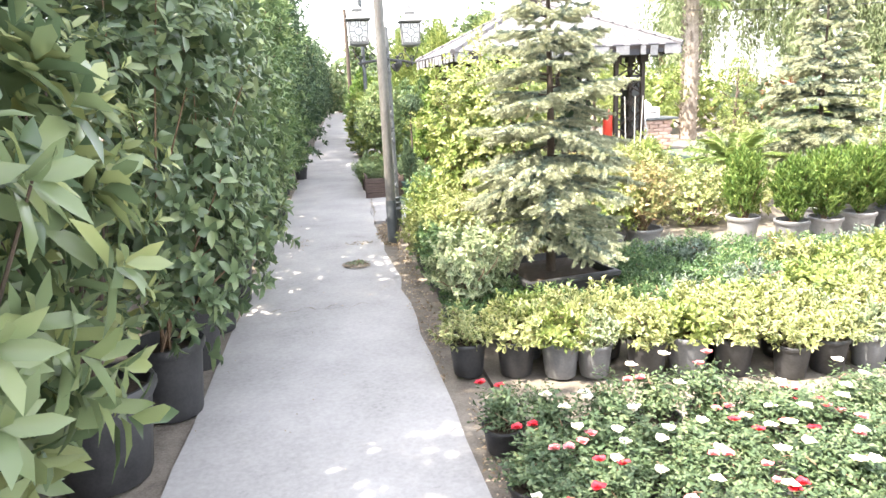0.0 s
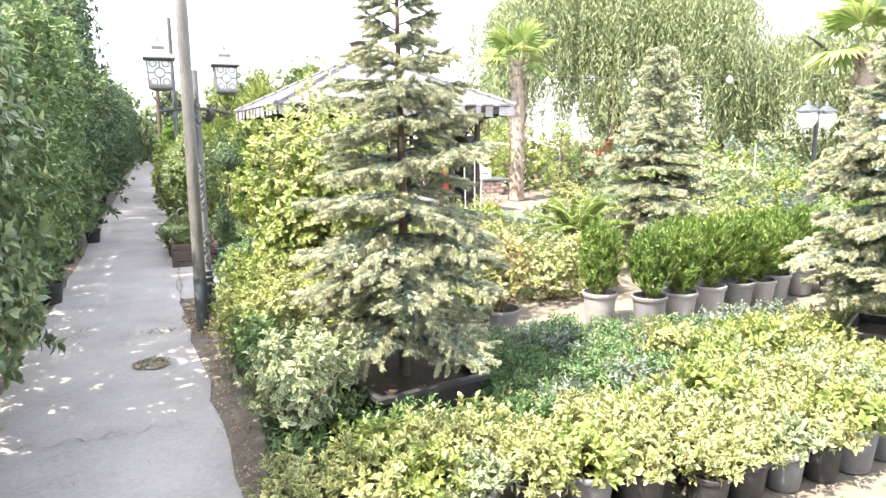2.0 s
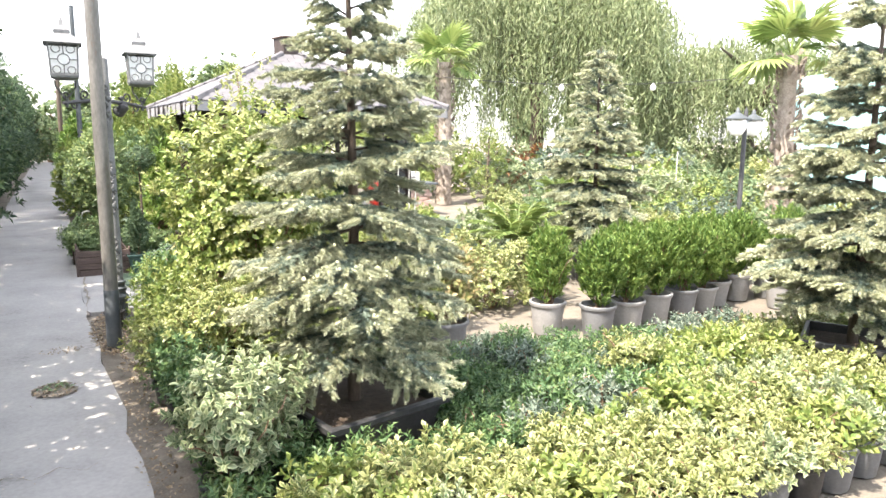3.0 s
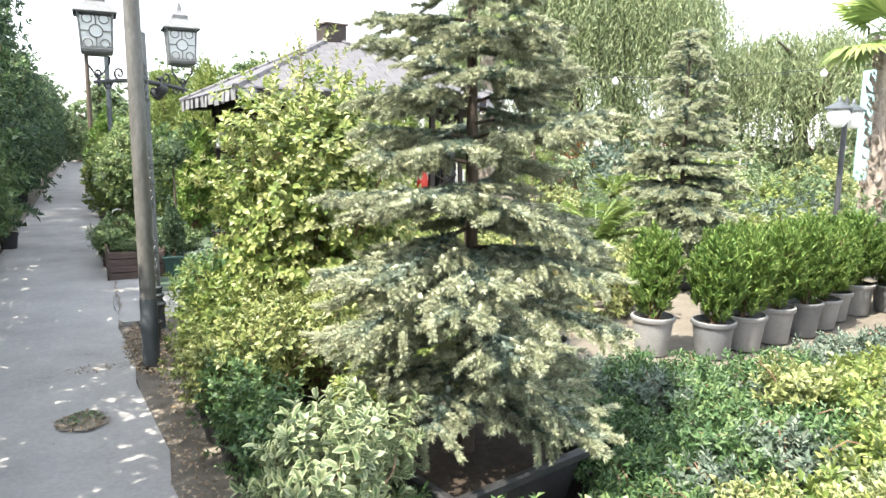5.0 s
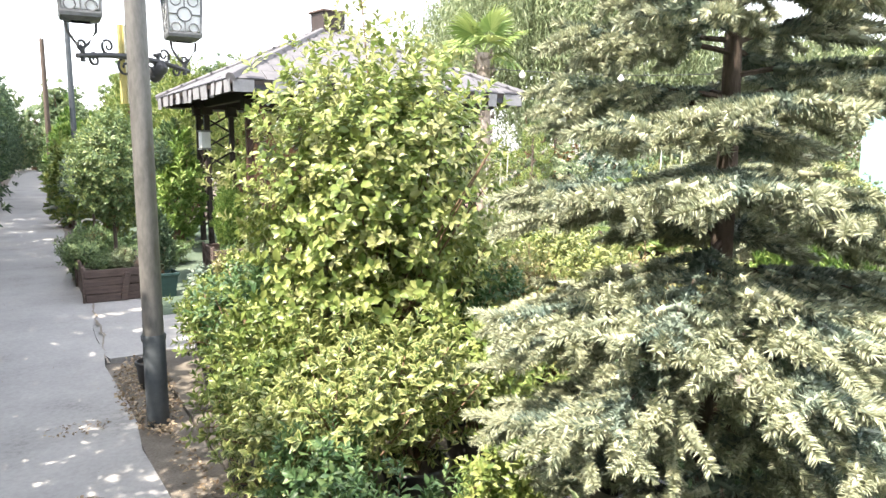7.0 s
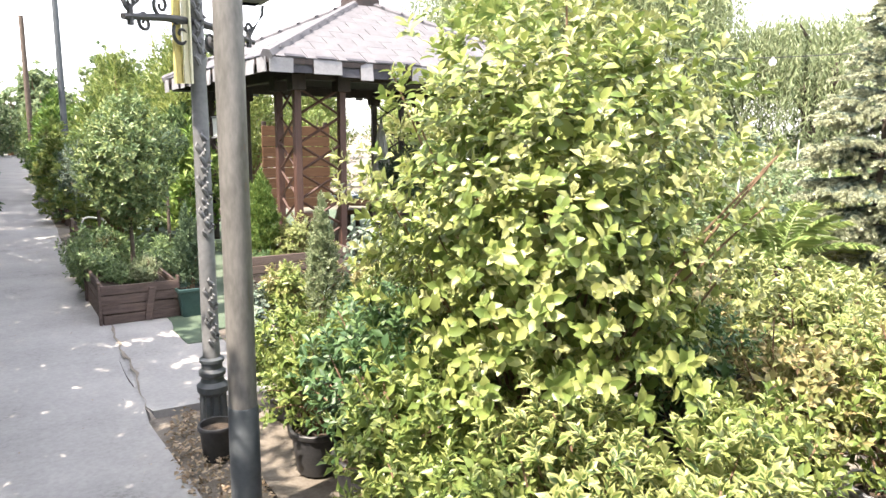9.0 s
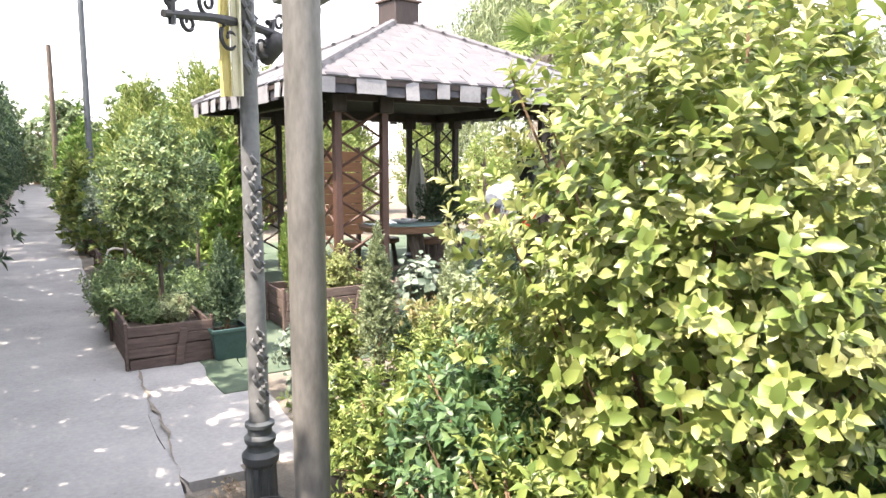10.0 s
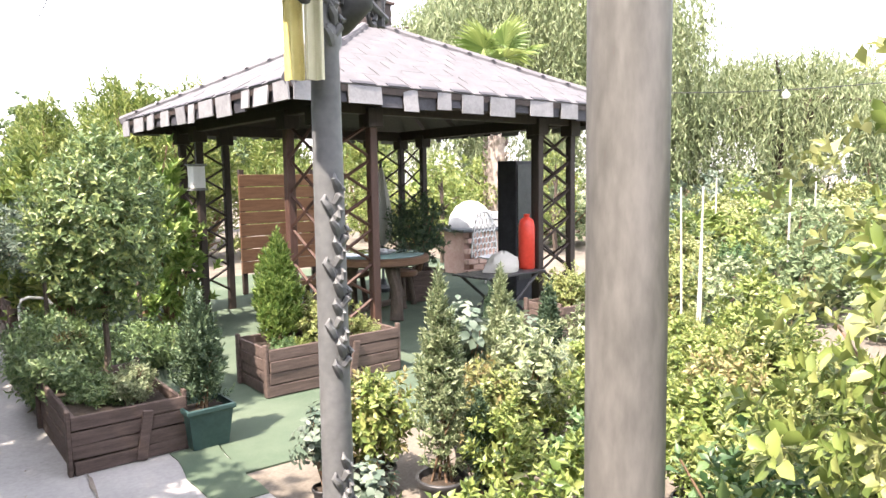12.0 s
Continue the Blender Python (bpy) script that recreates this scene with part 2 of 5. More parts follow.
# ---- building blocks ----
class Geo:
    """Collects faces for one mesh."""

    def __init__(self):
        self.v, self.f = [], []

    def add(self, verts, faces):
        n = len(self.v)
        self.v.extend(tuple(p) for p in verts)
        self.f.extend(tuple(i + n for i in f) for f in faces)
        return self

    def box(self, centre, size, turn=(0, 0, 0), chamfer=0.0):
        m = pose(*centre, *turn)
        a, b, c = (s / 2 for s in size)
        if chamfer:
            e = min(chamfer, a * 0.45, b * 0.45, c * 0.45)
            bm = bmesh.new()
            for sx in (-1, 1):
                for sy in (-1, 1):
                    for sz in (-1, 1):
                        for d in ((e, e, 0), (e, 0, e), (0, e, e)):
                            bm.verts.new((sx * (a - d[0]), sy * (b - d[1]), sz * (c - d[2])))
            bmesh.ops.convex_hull(bm, input=bm.verts)
            bm.verts.index_update()
            self.add([m @ v.co for v in bm.verts], [[v.index for v in f.verts] for f in bm.faces])
            bm.free()
            return self
        pts = [m @ Vector((x * a, y * b, z * c)) for x in (-1, 1) for y in (-1, 1) for z in (-1, 1)]
        return self.add(pts, [(0, 1, 3, 2), (4, 6, 7, 5), (0, 4, 5, 1), (2, 3, 7, 6), (0, 2, 6, 4), (1, 5, 7, 3)])

    def tube(self, points, radii, n=8, cap=True):
        pts = [Vector(p) for p in points]
        rings = []
        up = Vector((0.31, 0.17, 0.93))
        for i, p in enumerate(pts):
            d = (pts[min(i + 1, len(pts) - 1)] - pts[max(i - 1, 0)]).normalized()
            s = d.cross(up)
            if s.length < 0.2:
                s = d.cross(Vector((1, 0.2, 0)))
            s.normalize()
            w = d.cross(s)
            r = radii[i] if hasattr(radii, "__len__") else radii
            rings.append([p + (s * math.cos(2 * math.pi * k / n) + w * math.sin(2 * math.pi * k / n)) * r for k in range(n)])
        faces = [(i * n + k, i * n + (k + 1) % n, (i + 1) * n + (k + 1) % n, (i + 1) * n + k) for i in range(len(pts) - 1) for k in range(n)]
        if cap:
            faces += [tuple(range(n))[::-1], tuple((len(pts) - 1) * n + k for k in range(n))]
        return self.add([q for r in rings for q in r], faces)

    def lathe(self, profile, n=20, m=None, square=False):
        """A turned shape from (radius, height) pairs; square: four-sided."""
        n = 4 if square else n
        off = math.pi / 4 if square else 0
        k2 = math.sqrt(2) if square else 1
        m = m or Matrix()
        vs = [m @ Vector((k2 * r * math.cos(off + 2 * math.pi * k / n), k2 * r * math.sin(off + 2 * math.pi * k / n), z)) for r, z in profile for k in range(n)]
        fs = [(i * n + k, i * n + (k + 1) % n, (i + 1) * n + (k + 1) % n, (i + 1) * n + k) for i in range(len(profile) - 1) for k in range(n)]
        return self.add(vs, fs)

    def mesh(self, name, mat, smooth=False):
        me = bpy.data.meshes.new(name)
        me.from_pydata(self.v, [], self.f)
        me.materials.append(mat)
        if smooth:
            me.shade_smooth()
            me.set_sharp_from_angle(angle=radians(40))
        me.update()
        return me


def thing(name, at=(0, 0, 0), turn=0.0, label="", category="", group="", kind=""):
    ob = new(name)
    ob.empty_display_size = 0.1
    ob.matrix_world = pose(*at, 0, 0, turn)
    return tagged(ob, label, category, group, kind)


def part(name, geo, mat, parent, label="", smooth=False, m=None):
    """One mesh under a thing; geo is a Geo or a finished mesh."""
    me = geo.mesh(name, mat, smooth) if isinstance(geo, Geo) else geo
    ob = new(name, me)
    ob.parent = parent
    if m is not None:
        ob.matrix_basis = m
    if name in ("foliage", "branchwork", "needles", "bark_scale", "ball", "feathering"):
        ob["kind"] = "stuff"
    return tagged(ob, label)


def solid(name, geo, mat, label, category, kind="", group="", smooth=False, m=None):
    """A thing, or a piece of the setting, that is one mesh."""
    ob = new(name, geo.mesh(name, mat, smooth) if isinstance(geo, Geo) else geo)
    if m is not None:
        ob.matrix_world = m
    return tagged(ob, label, category, group, kind)


# leaf blades, one long, along +Y: points, triangles, and how near each point is to the rim
def blade_rich(w, fold=0.12, droop=0.18):
    v = [(0, 0, 0), (-w * .44, .26, fold), (0, .28, 0), (w * .44, .26, fold), (-w * .46, .68, fold * .8 - droop * .4), (0, .66, -droop * .3), (w * .46, .68, fold * .8 - droop * .4), (0, 1, -droop)]
    f = [(0, 2, 1), (0, 3, 2), (1, 2, 5), (1, 5, 4), (2, 3, 6), (2, 6, 5), (4, 5, 7), (5, 6, 7)]
    return np.array(v), np.array(f), np.array([0.3, 1, 0, 1, 1, 0, 1, 0.8])


def blade_mid(w, fold=0.14, droop=0.12):
    v = [(0, 0, 0), (-w * .5, .55, fold), (0, .55, 0), (w * .5, .55, fold), (0, 1, -droop)]
    f = [(0, 2, 1), (0, 3, 2), (1, 2, 4), (2, 3, 4)]
    return np.array(v), np.array(f), np.array([0.3, 1, 0, 1, 0.8])


def blade_low(w, fold=0.12, droop=0.1):
    v = [(0, 0, 0), (-w * .5, .5, fold), (w * .5, .5, fold), (0, 1, -droop)]
    return np.array(v), np.array([(0, 3, 1), (0, 2, 3)]), np.array([0.1, 1, 1, 0.3])


def needle(w):
    return np.array([(-w, 0, 0), (w, 0, 0), (0, 1, 0)]), np.array([(0, 1, 2)]), np.array([0, 0, 0.5])


def unit(a):
    return a / np.maximum(np.linalg.norm(a, axis=1, keepdims=True), 1e-9)


def blades(name, mat, tpl, at, way, up, size):
    """One mesh of many blades: at each place, along way, its face towards up, of that length."""
    tv, tf, te = tpl
    way = unit(way)
    side = unit(np.cross(way, up))
    nor = np.cross(side, way)
    size = np.asarray(size).reshape(-1, 1, 1)
    v = at[:, None, :] + size * (tv[None, :, 0:1] * side[:, None, :] + tv[None, :, 1:2] * way[:, None, :] + tv[None, :, 2:3] * nor[:, None, :])
    n, k = len(at), len(tv)
    f = (tf[None] + (np.arange(n) * k)[:, None, None]).reshape(-1, 3)
    me = bpy.data.meshes.new(name)
    me.vertices.add(n * k)
    me.vertices.foreach_set("co", v.reshape(-1).astype(np.float32))
    me.loops.add(len(f) * 3)
    me.loops.foreach_set("vertex_index", f.reshape(-1).astype(np.int32))
    me.polygons.add(len(f))
    me.polygons.foreach_set("loop_start", (np.arange(len(f)) * 3).astype(np.int32))
    me.update(calc_edges=True)
    edge = me.attributes.new("edge", "FLOAT", "POINT")
    edge.data.foreach_set("value", np.tile(te, n).astype(np.float32))
    me.materials.append(mat)
    return me


def rosettes(rng, at, way, leaves, length, open_low=75, open_high=25, stem=0.06, flat=0.0):
    """Places and ways of leaves set in spirals round shoots that end at `at` and point along `way`."""
    n = len(at)
    way = unit(way)
    ref = np.tile((0.0, 0.0, 1.0), (n, 1)) + rng.normal(0, .2, (n, 3))
    s = unit(np.cross(way, ref))
    w = np.cross(s, way)
    P, D, U, S = [], [], [], []
    for j in range(leaves):
        q = j / max(1, leaves - 1)
        az = j * 2.39996 + rng.uniform(0, .9, n)
        op = np.radians(open_low + (open_high - open_low) * q + rng.normal(0, 9, n))
        rad = s * np.cos(az)[:, None] + w * np.sin(az)[:, None]
        d = way * np.cos(op)[:, None] + rad * np.sin(op)[:, None]
        d[:, 2] -= flat
        p = at - way * (stem * (1 - q))[..., None] if np.ndim(stem) else at - way * stem * (1 - q)
        u = way * np.sin(op)[:, None] - rad * np.cos(op)[:, None] + rng.normal(0, .15, (n, 3))
        P.append(p), D.append(d), U.append(u)
        S.append(length * rng.uniform(.7, 1.15, n) * (1 - .25 * q))
    return np.concatenate(P), np.concatenate(D), np.concatenate(U), np.concatenate(S)


def crown_points(rng, n, size, centre, shell=0.55, lumps=0.25, cone=0.0, boxy=1.0):
    """Shoot ends spread through a lumpy egg-shaped crown, most of them near its outside."""
    d = unit(rng.normal(0, 1, (n, 3)))
    r = rng.uniform(shell, 1.0, n) ** 0.6
    ph = rng.uniform(0, 6.28, 6)
    lump = 1 + lumps * (np.sin(3 * d[:, 0] + 4 * d[:, 2] + ph[0]) * np.sin(3.5 * d[:, 1] + ph[1]) + .5 * np.sin(7 * d[:, 2] + 5 * d[:, 0] + ph[2]) * np.sin(6 * d[:, 1] + ph[3]))
    e = np.sign(d) * np.abs(d) ** boxy
    p = e * (r * lump)[:, None]
    if cone:
        k = 1 - cone * (p[:, 2] * .5 + .5)
        p[:, :2] *= np.clip(k, .05, 2)[:, None] * 1.25
    return p * np.array(size) + np.array(centre), d


def twigs(rng, base, ends, r0=0.012, r1=0.003, n=5, sag=0.1):
    g = Geo()
    for e in ends:
        b = Vector(base) + Vector((rng.normal(0, .02), rng.normal(0, .02), 0))
        e = Vector(e)
        mid = b.lerp(e, .5) + Vector((rng.normal(0, .04), rng.normal(0, .04), sag))
        q = b.lerp(mid, .6) + Vector((0, 0, .03))
        g.tube([b, q, mid.lerp(e, .35), e], [r0, r0 * .8, r0 * .55, r1], n, cap=False)
    return g


def pot(parent, r, h, mat, square=False, name="pot", label=""):
    """A tapered nursery pot with a rolled rim and a wall thickness, and the soil in it."""
    t = 0.05 * r + 0.004
    prof = [(0.0, 0.0), (r * .74, 0.0), (r * .76, h * .03), (r * .93, h * .86), (r, h * .87), (r * 1.03, h * .90), (r * 1.03, h * .98), (r * 1.0, h), (r - t, h), (r - t * 1.5, h * .8)]
    p = part(name, Geo().lathe(prof[1:], 16, square=square), mat, parent, label, smooth=not square)
    g = Geo().lathe([(r - t * 1.4, h * .84), (r * .5, h * .88), (0.001, h * .87)], 10, square=square)
    part("soil", g, PEAT, parent)
    return p


def bush(rng, mat, shoots, leaves, length, width, size, centre, tpl="mid", base=(0, 0, 0), rise=0.55, shell=0.5, lumps=0.22, cone=0.0, opening=(80, 25), stem=0.05, stems=14, r0=0.010, flat=0.0, boxy=1.0, inner=1.0):
    """Meshes of a leafy crown: foliage and branches."""
    at, d = crown_points(rng, shoots, size, centre, shell, lumps, cone, boxy)
    way = d + np.array((0, 0, rise)) + rng.normal(0, .25, d.shape)
    tp = {"rich": blade_rich, "mid": blade_mid, "low": blade_low}[tpl](width)
    P, D, U, S = rosettes(rng, at, way, leaves, length, *opening, stem=stem, flat=flat)
    keep = P[:, 2] > 0.02
    P, D, U, S = P[keep], D[keep], U[keep], S[keep]
    if inner:  # larger leaves added deep inside, which close the crown to light and darken it
        n = int(shoots * inner)
        p, d = crown_points(rng, n, np.array(size) * .74, centre, 0.05, lumps * .5, cone, boxy)
        p = p[p[:, 2] > 0.03]
        n = len(p)
        P, D, U, S = np.concatenate([P, p]), np.concatenate([D, rng.normal(0, 1, (n, 3))]), np.concatenate([U, rng.normal(0, 1, (n, 3))]), np.concatenate([S, length * rng.uniform(1.0, 1.3, n)])
    me = blades("foliage", mat, tp, P, D, U, S)
    if tpl == "rich":
        me.shade_smooth()
    ends = at[rng.integers(0, len(at), stems)]
    return me, twigs(rng, base, ends, r0).mesh("branchwork", TWIG, True)


def potted(name, meshes, r, h, potmat, at, turn, label, category, group="", square=False, lift=None):
    t = thing(name, at, turn, label, category, group)
    pot(t, r, h, potmat, square)
    for me in meshes:
        part(me.name.split(".")[0], me, None, t, m=pose(0, 0, h * .86 if lift is None else lift))
    return t


def loose(name, meshes, at, turn, label, category, group=""):
    t = thing(name, at, turn, label, category, group)
    for me in meshes:
        part(me.name.split(".")[0], me, None, t)
    return t


def scaled(p, s, turn=0.0, sz=None):
    return pose(*p, 0, 0, turn) @ Matrix.Diagonal((s, s, sz or s, 1))


# ---- ground ----
def sheet(x0, x1, y0, y1, z, thick, nx, ny, wobble=0.0, seed=0, ragged=0.0):
    """A slab whose upper side is a slightly uneven grid, with ragged long edges."""
    rng = np.random.default_rng(seed)
    g = Geo()
    ex = rng.normal(0, 1, (2, ny + 1)) * ragged
    vs = []
    for j in range(ny + 1):
        a, b = x0 + ex[0][j], x1 + ex[1][j]
        for i in range(nx + 1):
            x, y = a + (b - a) * i / nx, y0 + (y1 - y0) * j / ny
            vs.append((x, y, z + wobble * noise.noise((x * .9, y * .9, seed))))
    fs = [(j * (nx + 1) + i, j * (nx + 1) + i + 1, (j + 1) * (nx + 1) + i + 1, (j + 1) * (nx + 1) + i) for j in range(ny) for i in range(nx)]
    k = len(vs)
    rim = [i for i in range(nx + 1)] + [j * (nx + 1) + nx for j in range(1, ny + 1)] + [ny * (nx + 1) + i for i in range(nx - 1, -1, -1)] + [j * (nx + 1) for j in range(ny - 1, 0, -1)]
    low = [(vs[i][0], vs[i][1], z - thick) for i in rim]
    m = len(rim)
    fs += [(rim[i], k + i, k + (i + 1) % m, rim[(i + 1) % m]) for i in range(m)]
    return g.add(vs + low, fs)


solid("ground", Geo().add([(-400, -400, -0.08), (400, -400, -0.08), (400, 400, -0.08), (-400, 400, -0.08)], [(0, 1, 2, 3)]), SOIL, "bare brown soil under the nursery rows", "ground", "structure")
def right_edge(y):
    """The path's right edge: it narrows a little towards the pole, then runs straight."""
    return .86 - .045 * y if y < 10 else .41 - .012 * (y - 10)


def left_edge(y):
    return -.645 - .017 * y


def strip(y0, y1, left, right, z, thick, nx, ny, wobble=0.0, seed=0, ragged=0.0):
    """A slab between two edge lines along y, with an uneven upper side and ragged edges."""
    r = np.random.default_rng(seed)
    ex = r.normal(0, 1, (2, ny + 1)) * ragged
    vs = []
    for j in range(ny + 1):
        yy = y0 + (y1 - y0) * j / ny
        a, b = left(yy) + ex[0][j], right(yy) + ex[1][j]
        vs += [(a + (b - a) * i / nx, yy, z + wobble * noise.noise(((a + (b - a) * i / nx) * .9, yy * .9, seed))) for i in range(nx + 1)]
    fs = [(j * (nx + 1) + i, j * (nx + 1) + i + 1, (j + 1) * (nx + 1) + i + 1, (j + 1) * (nx + 1) + i) for j in range(ny) for i in range(nx)]
    k = len(vs)
    rim = list(range(nx + 1)) + [j * (nx + 1) + nx for j in range(1, ny + 1)] + [ny * (nx + 1) + i for i in range(nx - 1, -1, -1)] + [j * (nx + 1) for j in range(ny - 1, 0, -1)]
    low = [(vs[i][0], vs[i][1], z - thick) for i in rim]
    m = len(rim)
    fs += [(rim[i], k + i, k + (i + 1) % m, rim[(i + 1) % m]) for i in range(m)]
    return Geo().add(vs + low, fs)


solid("nursery_floor", strip(-6, 11.0, lambda y: right_edge(y) + .28, lambda y: 40, -0.012, 0.09, 60, 36, 0.02, 5), EARTH, "pale packed earth between potted plants", "ground", "structure")
solid("nursery_floor", sheet(7.62, 40, 11.01, 60, -0.012, 0.09, 20, 20, 0.02, 6), EARTH, "pale packed earth between shrubs", "ground", "structure")
solid("nursery_floor", sheet(1.115, 7.6, 18.52, 60, -0.012, 0.09, 8, 20, 0.02, 7), EARTH, "pale packed earth between shrubs", "ground", "structure")
solid("path_verge", strip(13.22, 60, lambda y: right_edge(y) - .01, lambda y: 1.10, -0.012, 0.09, 4, 40, 0.02, 8), EARTH, "bare earth beside the path", "ground", "structure")
solid("path_verge", strip(-8, 60, lambda y: -8, lambda y: left_edge(y) + .02, -0.012, 0.09, 6, 60, 0.02, 9), DIRT, "dark soil under the hedge", "ground", "structure")
solid("nursery_floor", strip(-6, 9.5, lambda y: right_edge(y) - .01, lambda y: right_edge(y) + .27, -0.026, 0.09, 2, 40, 0.010, 15), DIRT, "bare soil along the path edge", "ground", "structure")
solid("path", strip(-8, 60, left_edge, right_edge, 0.0, 0.12, 6, 180, 0.006, 2, 0.012), CONCRETE, "pale grey concrete garden path with worn edges", "path", "structure")
solid("path_apron", strip(9.55, 13.2, lambda y: right_edge(y) + .004, lambda y: 1.10, -0.003, 0.1, 4, 16, 0.006, 3, 0.012), CONCRETE, "pale concrete slab beside the path", "path", "structure")
solid("gazebo_floor", sheet(1.115, 7.6, 11.01, 18.5, -0.004, 0.06, 20, 24, 0.008, 4, 0.02), TURF, "worn green artificial turf round the gazebo", "floor", "structure")
solid("turf_edge", sheet(0.86, 1.10, 10.7, 11.5, 0.004, 0.05, 4, 6, 0.004, 14, 0.008), TURF, "frayed edge of the turf on the concrete", "floor", "structure")

rng = np.random.default_rng(11)


def crack(name, pts, w, seed, depth_mat):
    r = np.random.default_rng(seed)
    g = Geo()
    left, right = [], []
    for x, y in pts:
        ww = w * r.uniform(.4, 1.3)
        left.append((x - ww + r.normal(0, .006), y, 0.0085))
        right.append((x + ww + r.normal(0, .006), y, 0.0085))
    n = len(pts)
    g.add(left + right, [(i, n + i, n + i + 1, i + 1) for i in range(n - 1)])
    return solid(name, g, depth_mat, "thin dirt-filled crack in the concrete", "crack", "structure")


crack("crack", [(0.445 - .05 * math.sin(i * .5) * (i % 3) * .2, 9.4 + i * .1) for i in range(22)], .005, 3, SOIL)
crack("crack", [(-0.5 + i * .06, 6.0 + .05 * math.sin(i * 1.7)) for i in range(16)], .004, 4, SOIL)


def debris(name, centre, rx, ry, count, seed, label, low=0.004, mat=None, big=0.03):
    """Fallen leaves and crumbs in a flat heap."""
    r = np.random.default_rng(seed)
    a = r.uniform(0, 6.28, count)
    q = np.sqrt(r.uniform(0, 1, count))
    at = np.stack([centre[0] + rx * q * np.cos(a), centre[1] + ry * q * np.sin(a), low + r.uniform(0, .014, count) * (1.1 - q)], 1)
    way = np.stack([r.normal(0, 1, count), r.normal(0, 1, count), r.normal(0, .25, count)], 1)
    up = np.tile((0, 0, 1.0), (count, 1)) + r.normal(0, .3, (count, 3))
    return solid(name, blades(name, mat or L_DRY, blade_mid(.55), at, way, up, r.uniform(.4, 1.1, count) * big), None, label, "debris", "stuff")


def hollow(at, rx, ry, seed):
    """A broken-out hollow in the concrete, filled with dirt."""
    r = np.random.default_rng(seed)
    ring = [(at[0] + rx * (1 + r.normal(0, .12)) * math.cos(i * .349), at[1] + ry * (1 + r.normal(0, .12)) * math.sin(i * .349)) for i in range(18)]
    inner = [(at[0] + (x - at[0]) * .8, at[1] + (y - at[1]) * .8) for x, y in ring]
    g = Geo().add([(x, y, 0.012) for x, y in ring] + [(x, y, 0.006) for x, y in inner] + [(at[0], at[1], 0.006)], [(i, (i + 1) % 18, 18 + (i + 1) % 18, 18 + i) for i in range(18)] + [(18 + i, 18 + (i + 1) % 18, 36) for i in range(18)])
    solid("broken_patch", g, SOIL, "broken-out hollow in the concrete path", "hollow", "structure")


hollow((0.18, 7.30), .13, .15, 6)
debris("dry_leaves", (0.18, 7.30), .13, .16, 150, 7, "dry leaves lying in a hollow of the path", low=.012)
debris("grass_tuft", (0.18, 7.34), .10, .10, 50, 8, "small green weeds in a hollow of the path", low=.014, mat=L_HEDGE, big=.04)
debris("dry_leaves", (0.22, 8.28), .17, .10, 90, 9, "scattered dry leaves on the path", low=.008, big=.022)
debris("dry_leaves", (-0.42, 8.4), .09, .3, 60, 10, "scattered dry leaves on the path", low=.008, big=.02)
debris("dry_leaves", (0.66, 6.2), .10, 1.9, 600, 12, "dry leaves and crumbs along the path edge", low=-.006, big=.03)
debris("dry_leaves", (0.60, 8.75), .16, .75, 1000, 13, "dry leaves round the pole and the lamp post", low=.002, big=.035)
debris("dry_leaves", (-0.90, 12), .10, 8, 900, 14, "dry leaves under the hedge along the path", low=-.01, big=.03)
debris("dry_leaves", (0.80, 3.2), .07, 1.0, 250, 16, "dry leaves along the path edge", low=-.006, big=.03)
debris("dry_leaves", (-0.25, 9), .6, 7, 130, 15, "a few dry leaves scattered over the concrete", low=.007, big=.018)


# ---- poles and lamps ----
def pole():
    t = thing("utility_pole", (0.60, 8.21, -0.05), 0, "tall grey painted steel pole with rust stains beside the path", "pole")
    part("shaft", Geo().tube([(0, 0, z) for z in (-.02, .5, 1.0, 2.0, 3.5, 5.5)], [.052, .052, .052, .051, .050, .048], 24), STEEL, t, smooth=True)
    # dark lower tube puts the shadow near the pole's foot into its colour
    part("base_sleeve", Geo().tube([(0, 0, z) for z in (-.02, .16, .52, .53)], [.057, .057, .0565, .0535], 24), STEEL_DARK, t, "foot of the pole, coloured dark as in shadow", smooth=True)
    part("foot_plate", Geo().box((0, 0, .012), (.17, .17, .02), (0, 0, 12), .004), STEEL_DARK, t)
    return t


pole()


def scroll(g, start, fwd, turns, r0, thick, up=Vector((0, 0, 1)), sgn=1):
    """An iron volute in the plane of fwd and up."""
    pts = []
    c = Vector(start)
    for i in range(26):
        a = i / 25 * turns * 2 * math.pi
        r = r0 * (1 - .8 * i / 25)
        pts.append(c + fwd * (math.sin(a) * r) + up * (sgn * (r0 - math.cos(a) * r)))
    g.tube(pts, [thick * (1 - .3 * i / 25) for i in range(26)], 6)


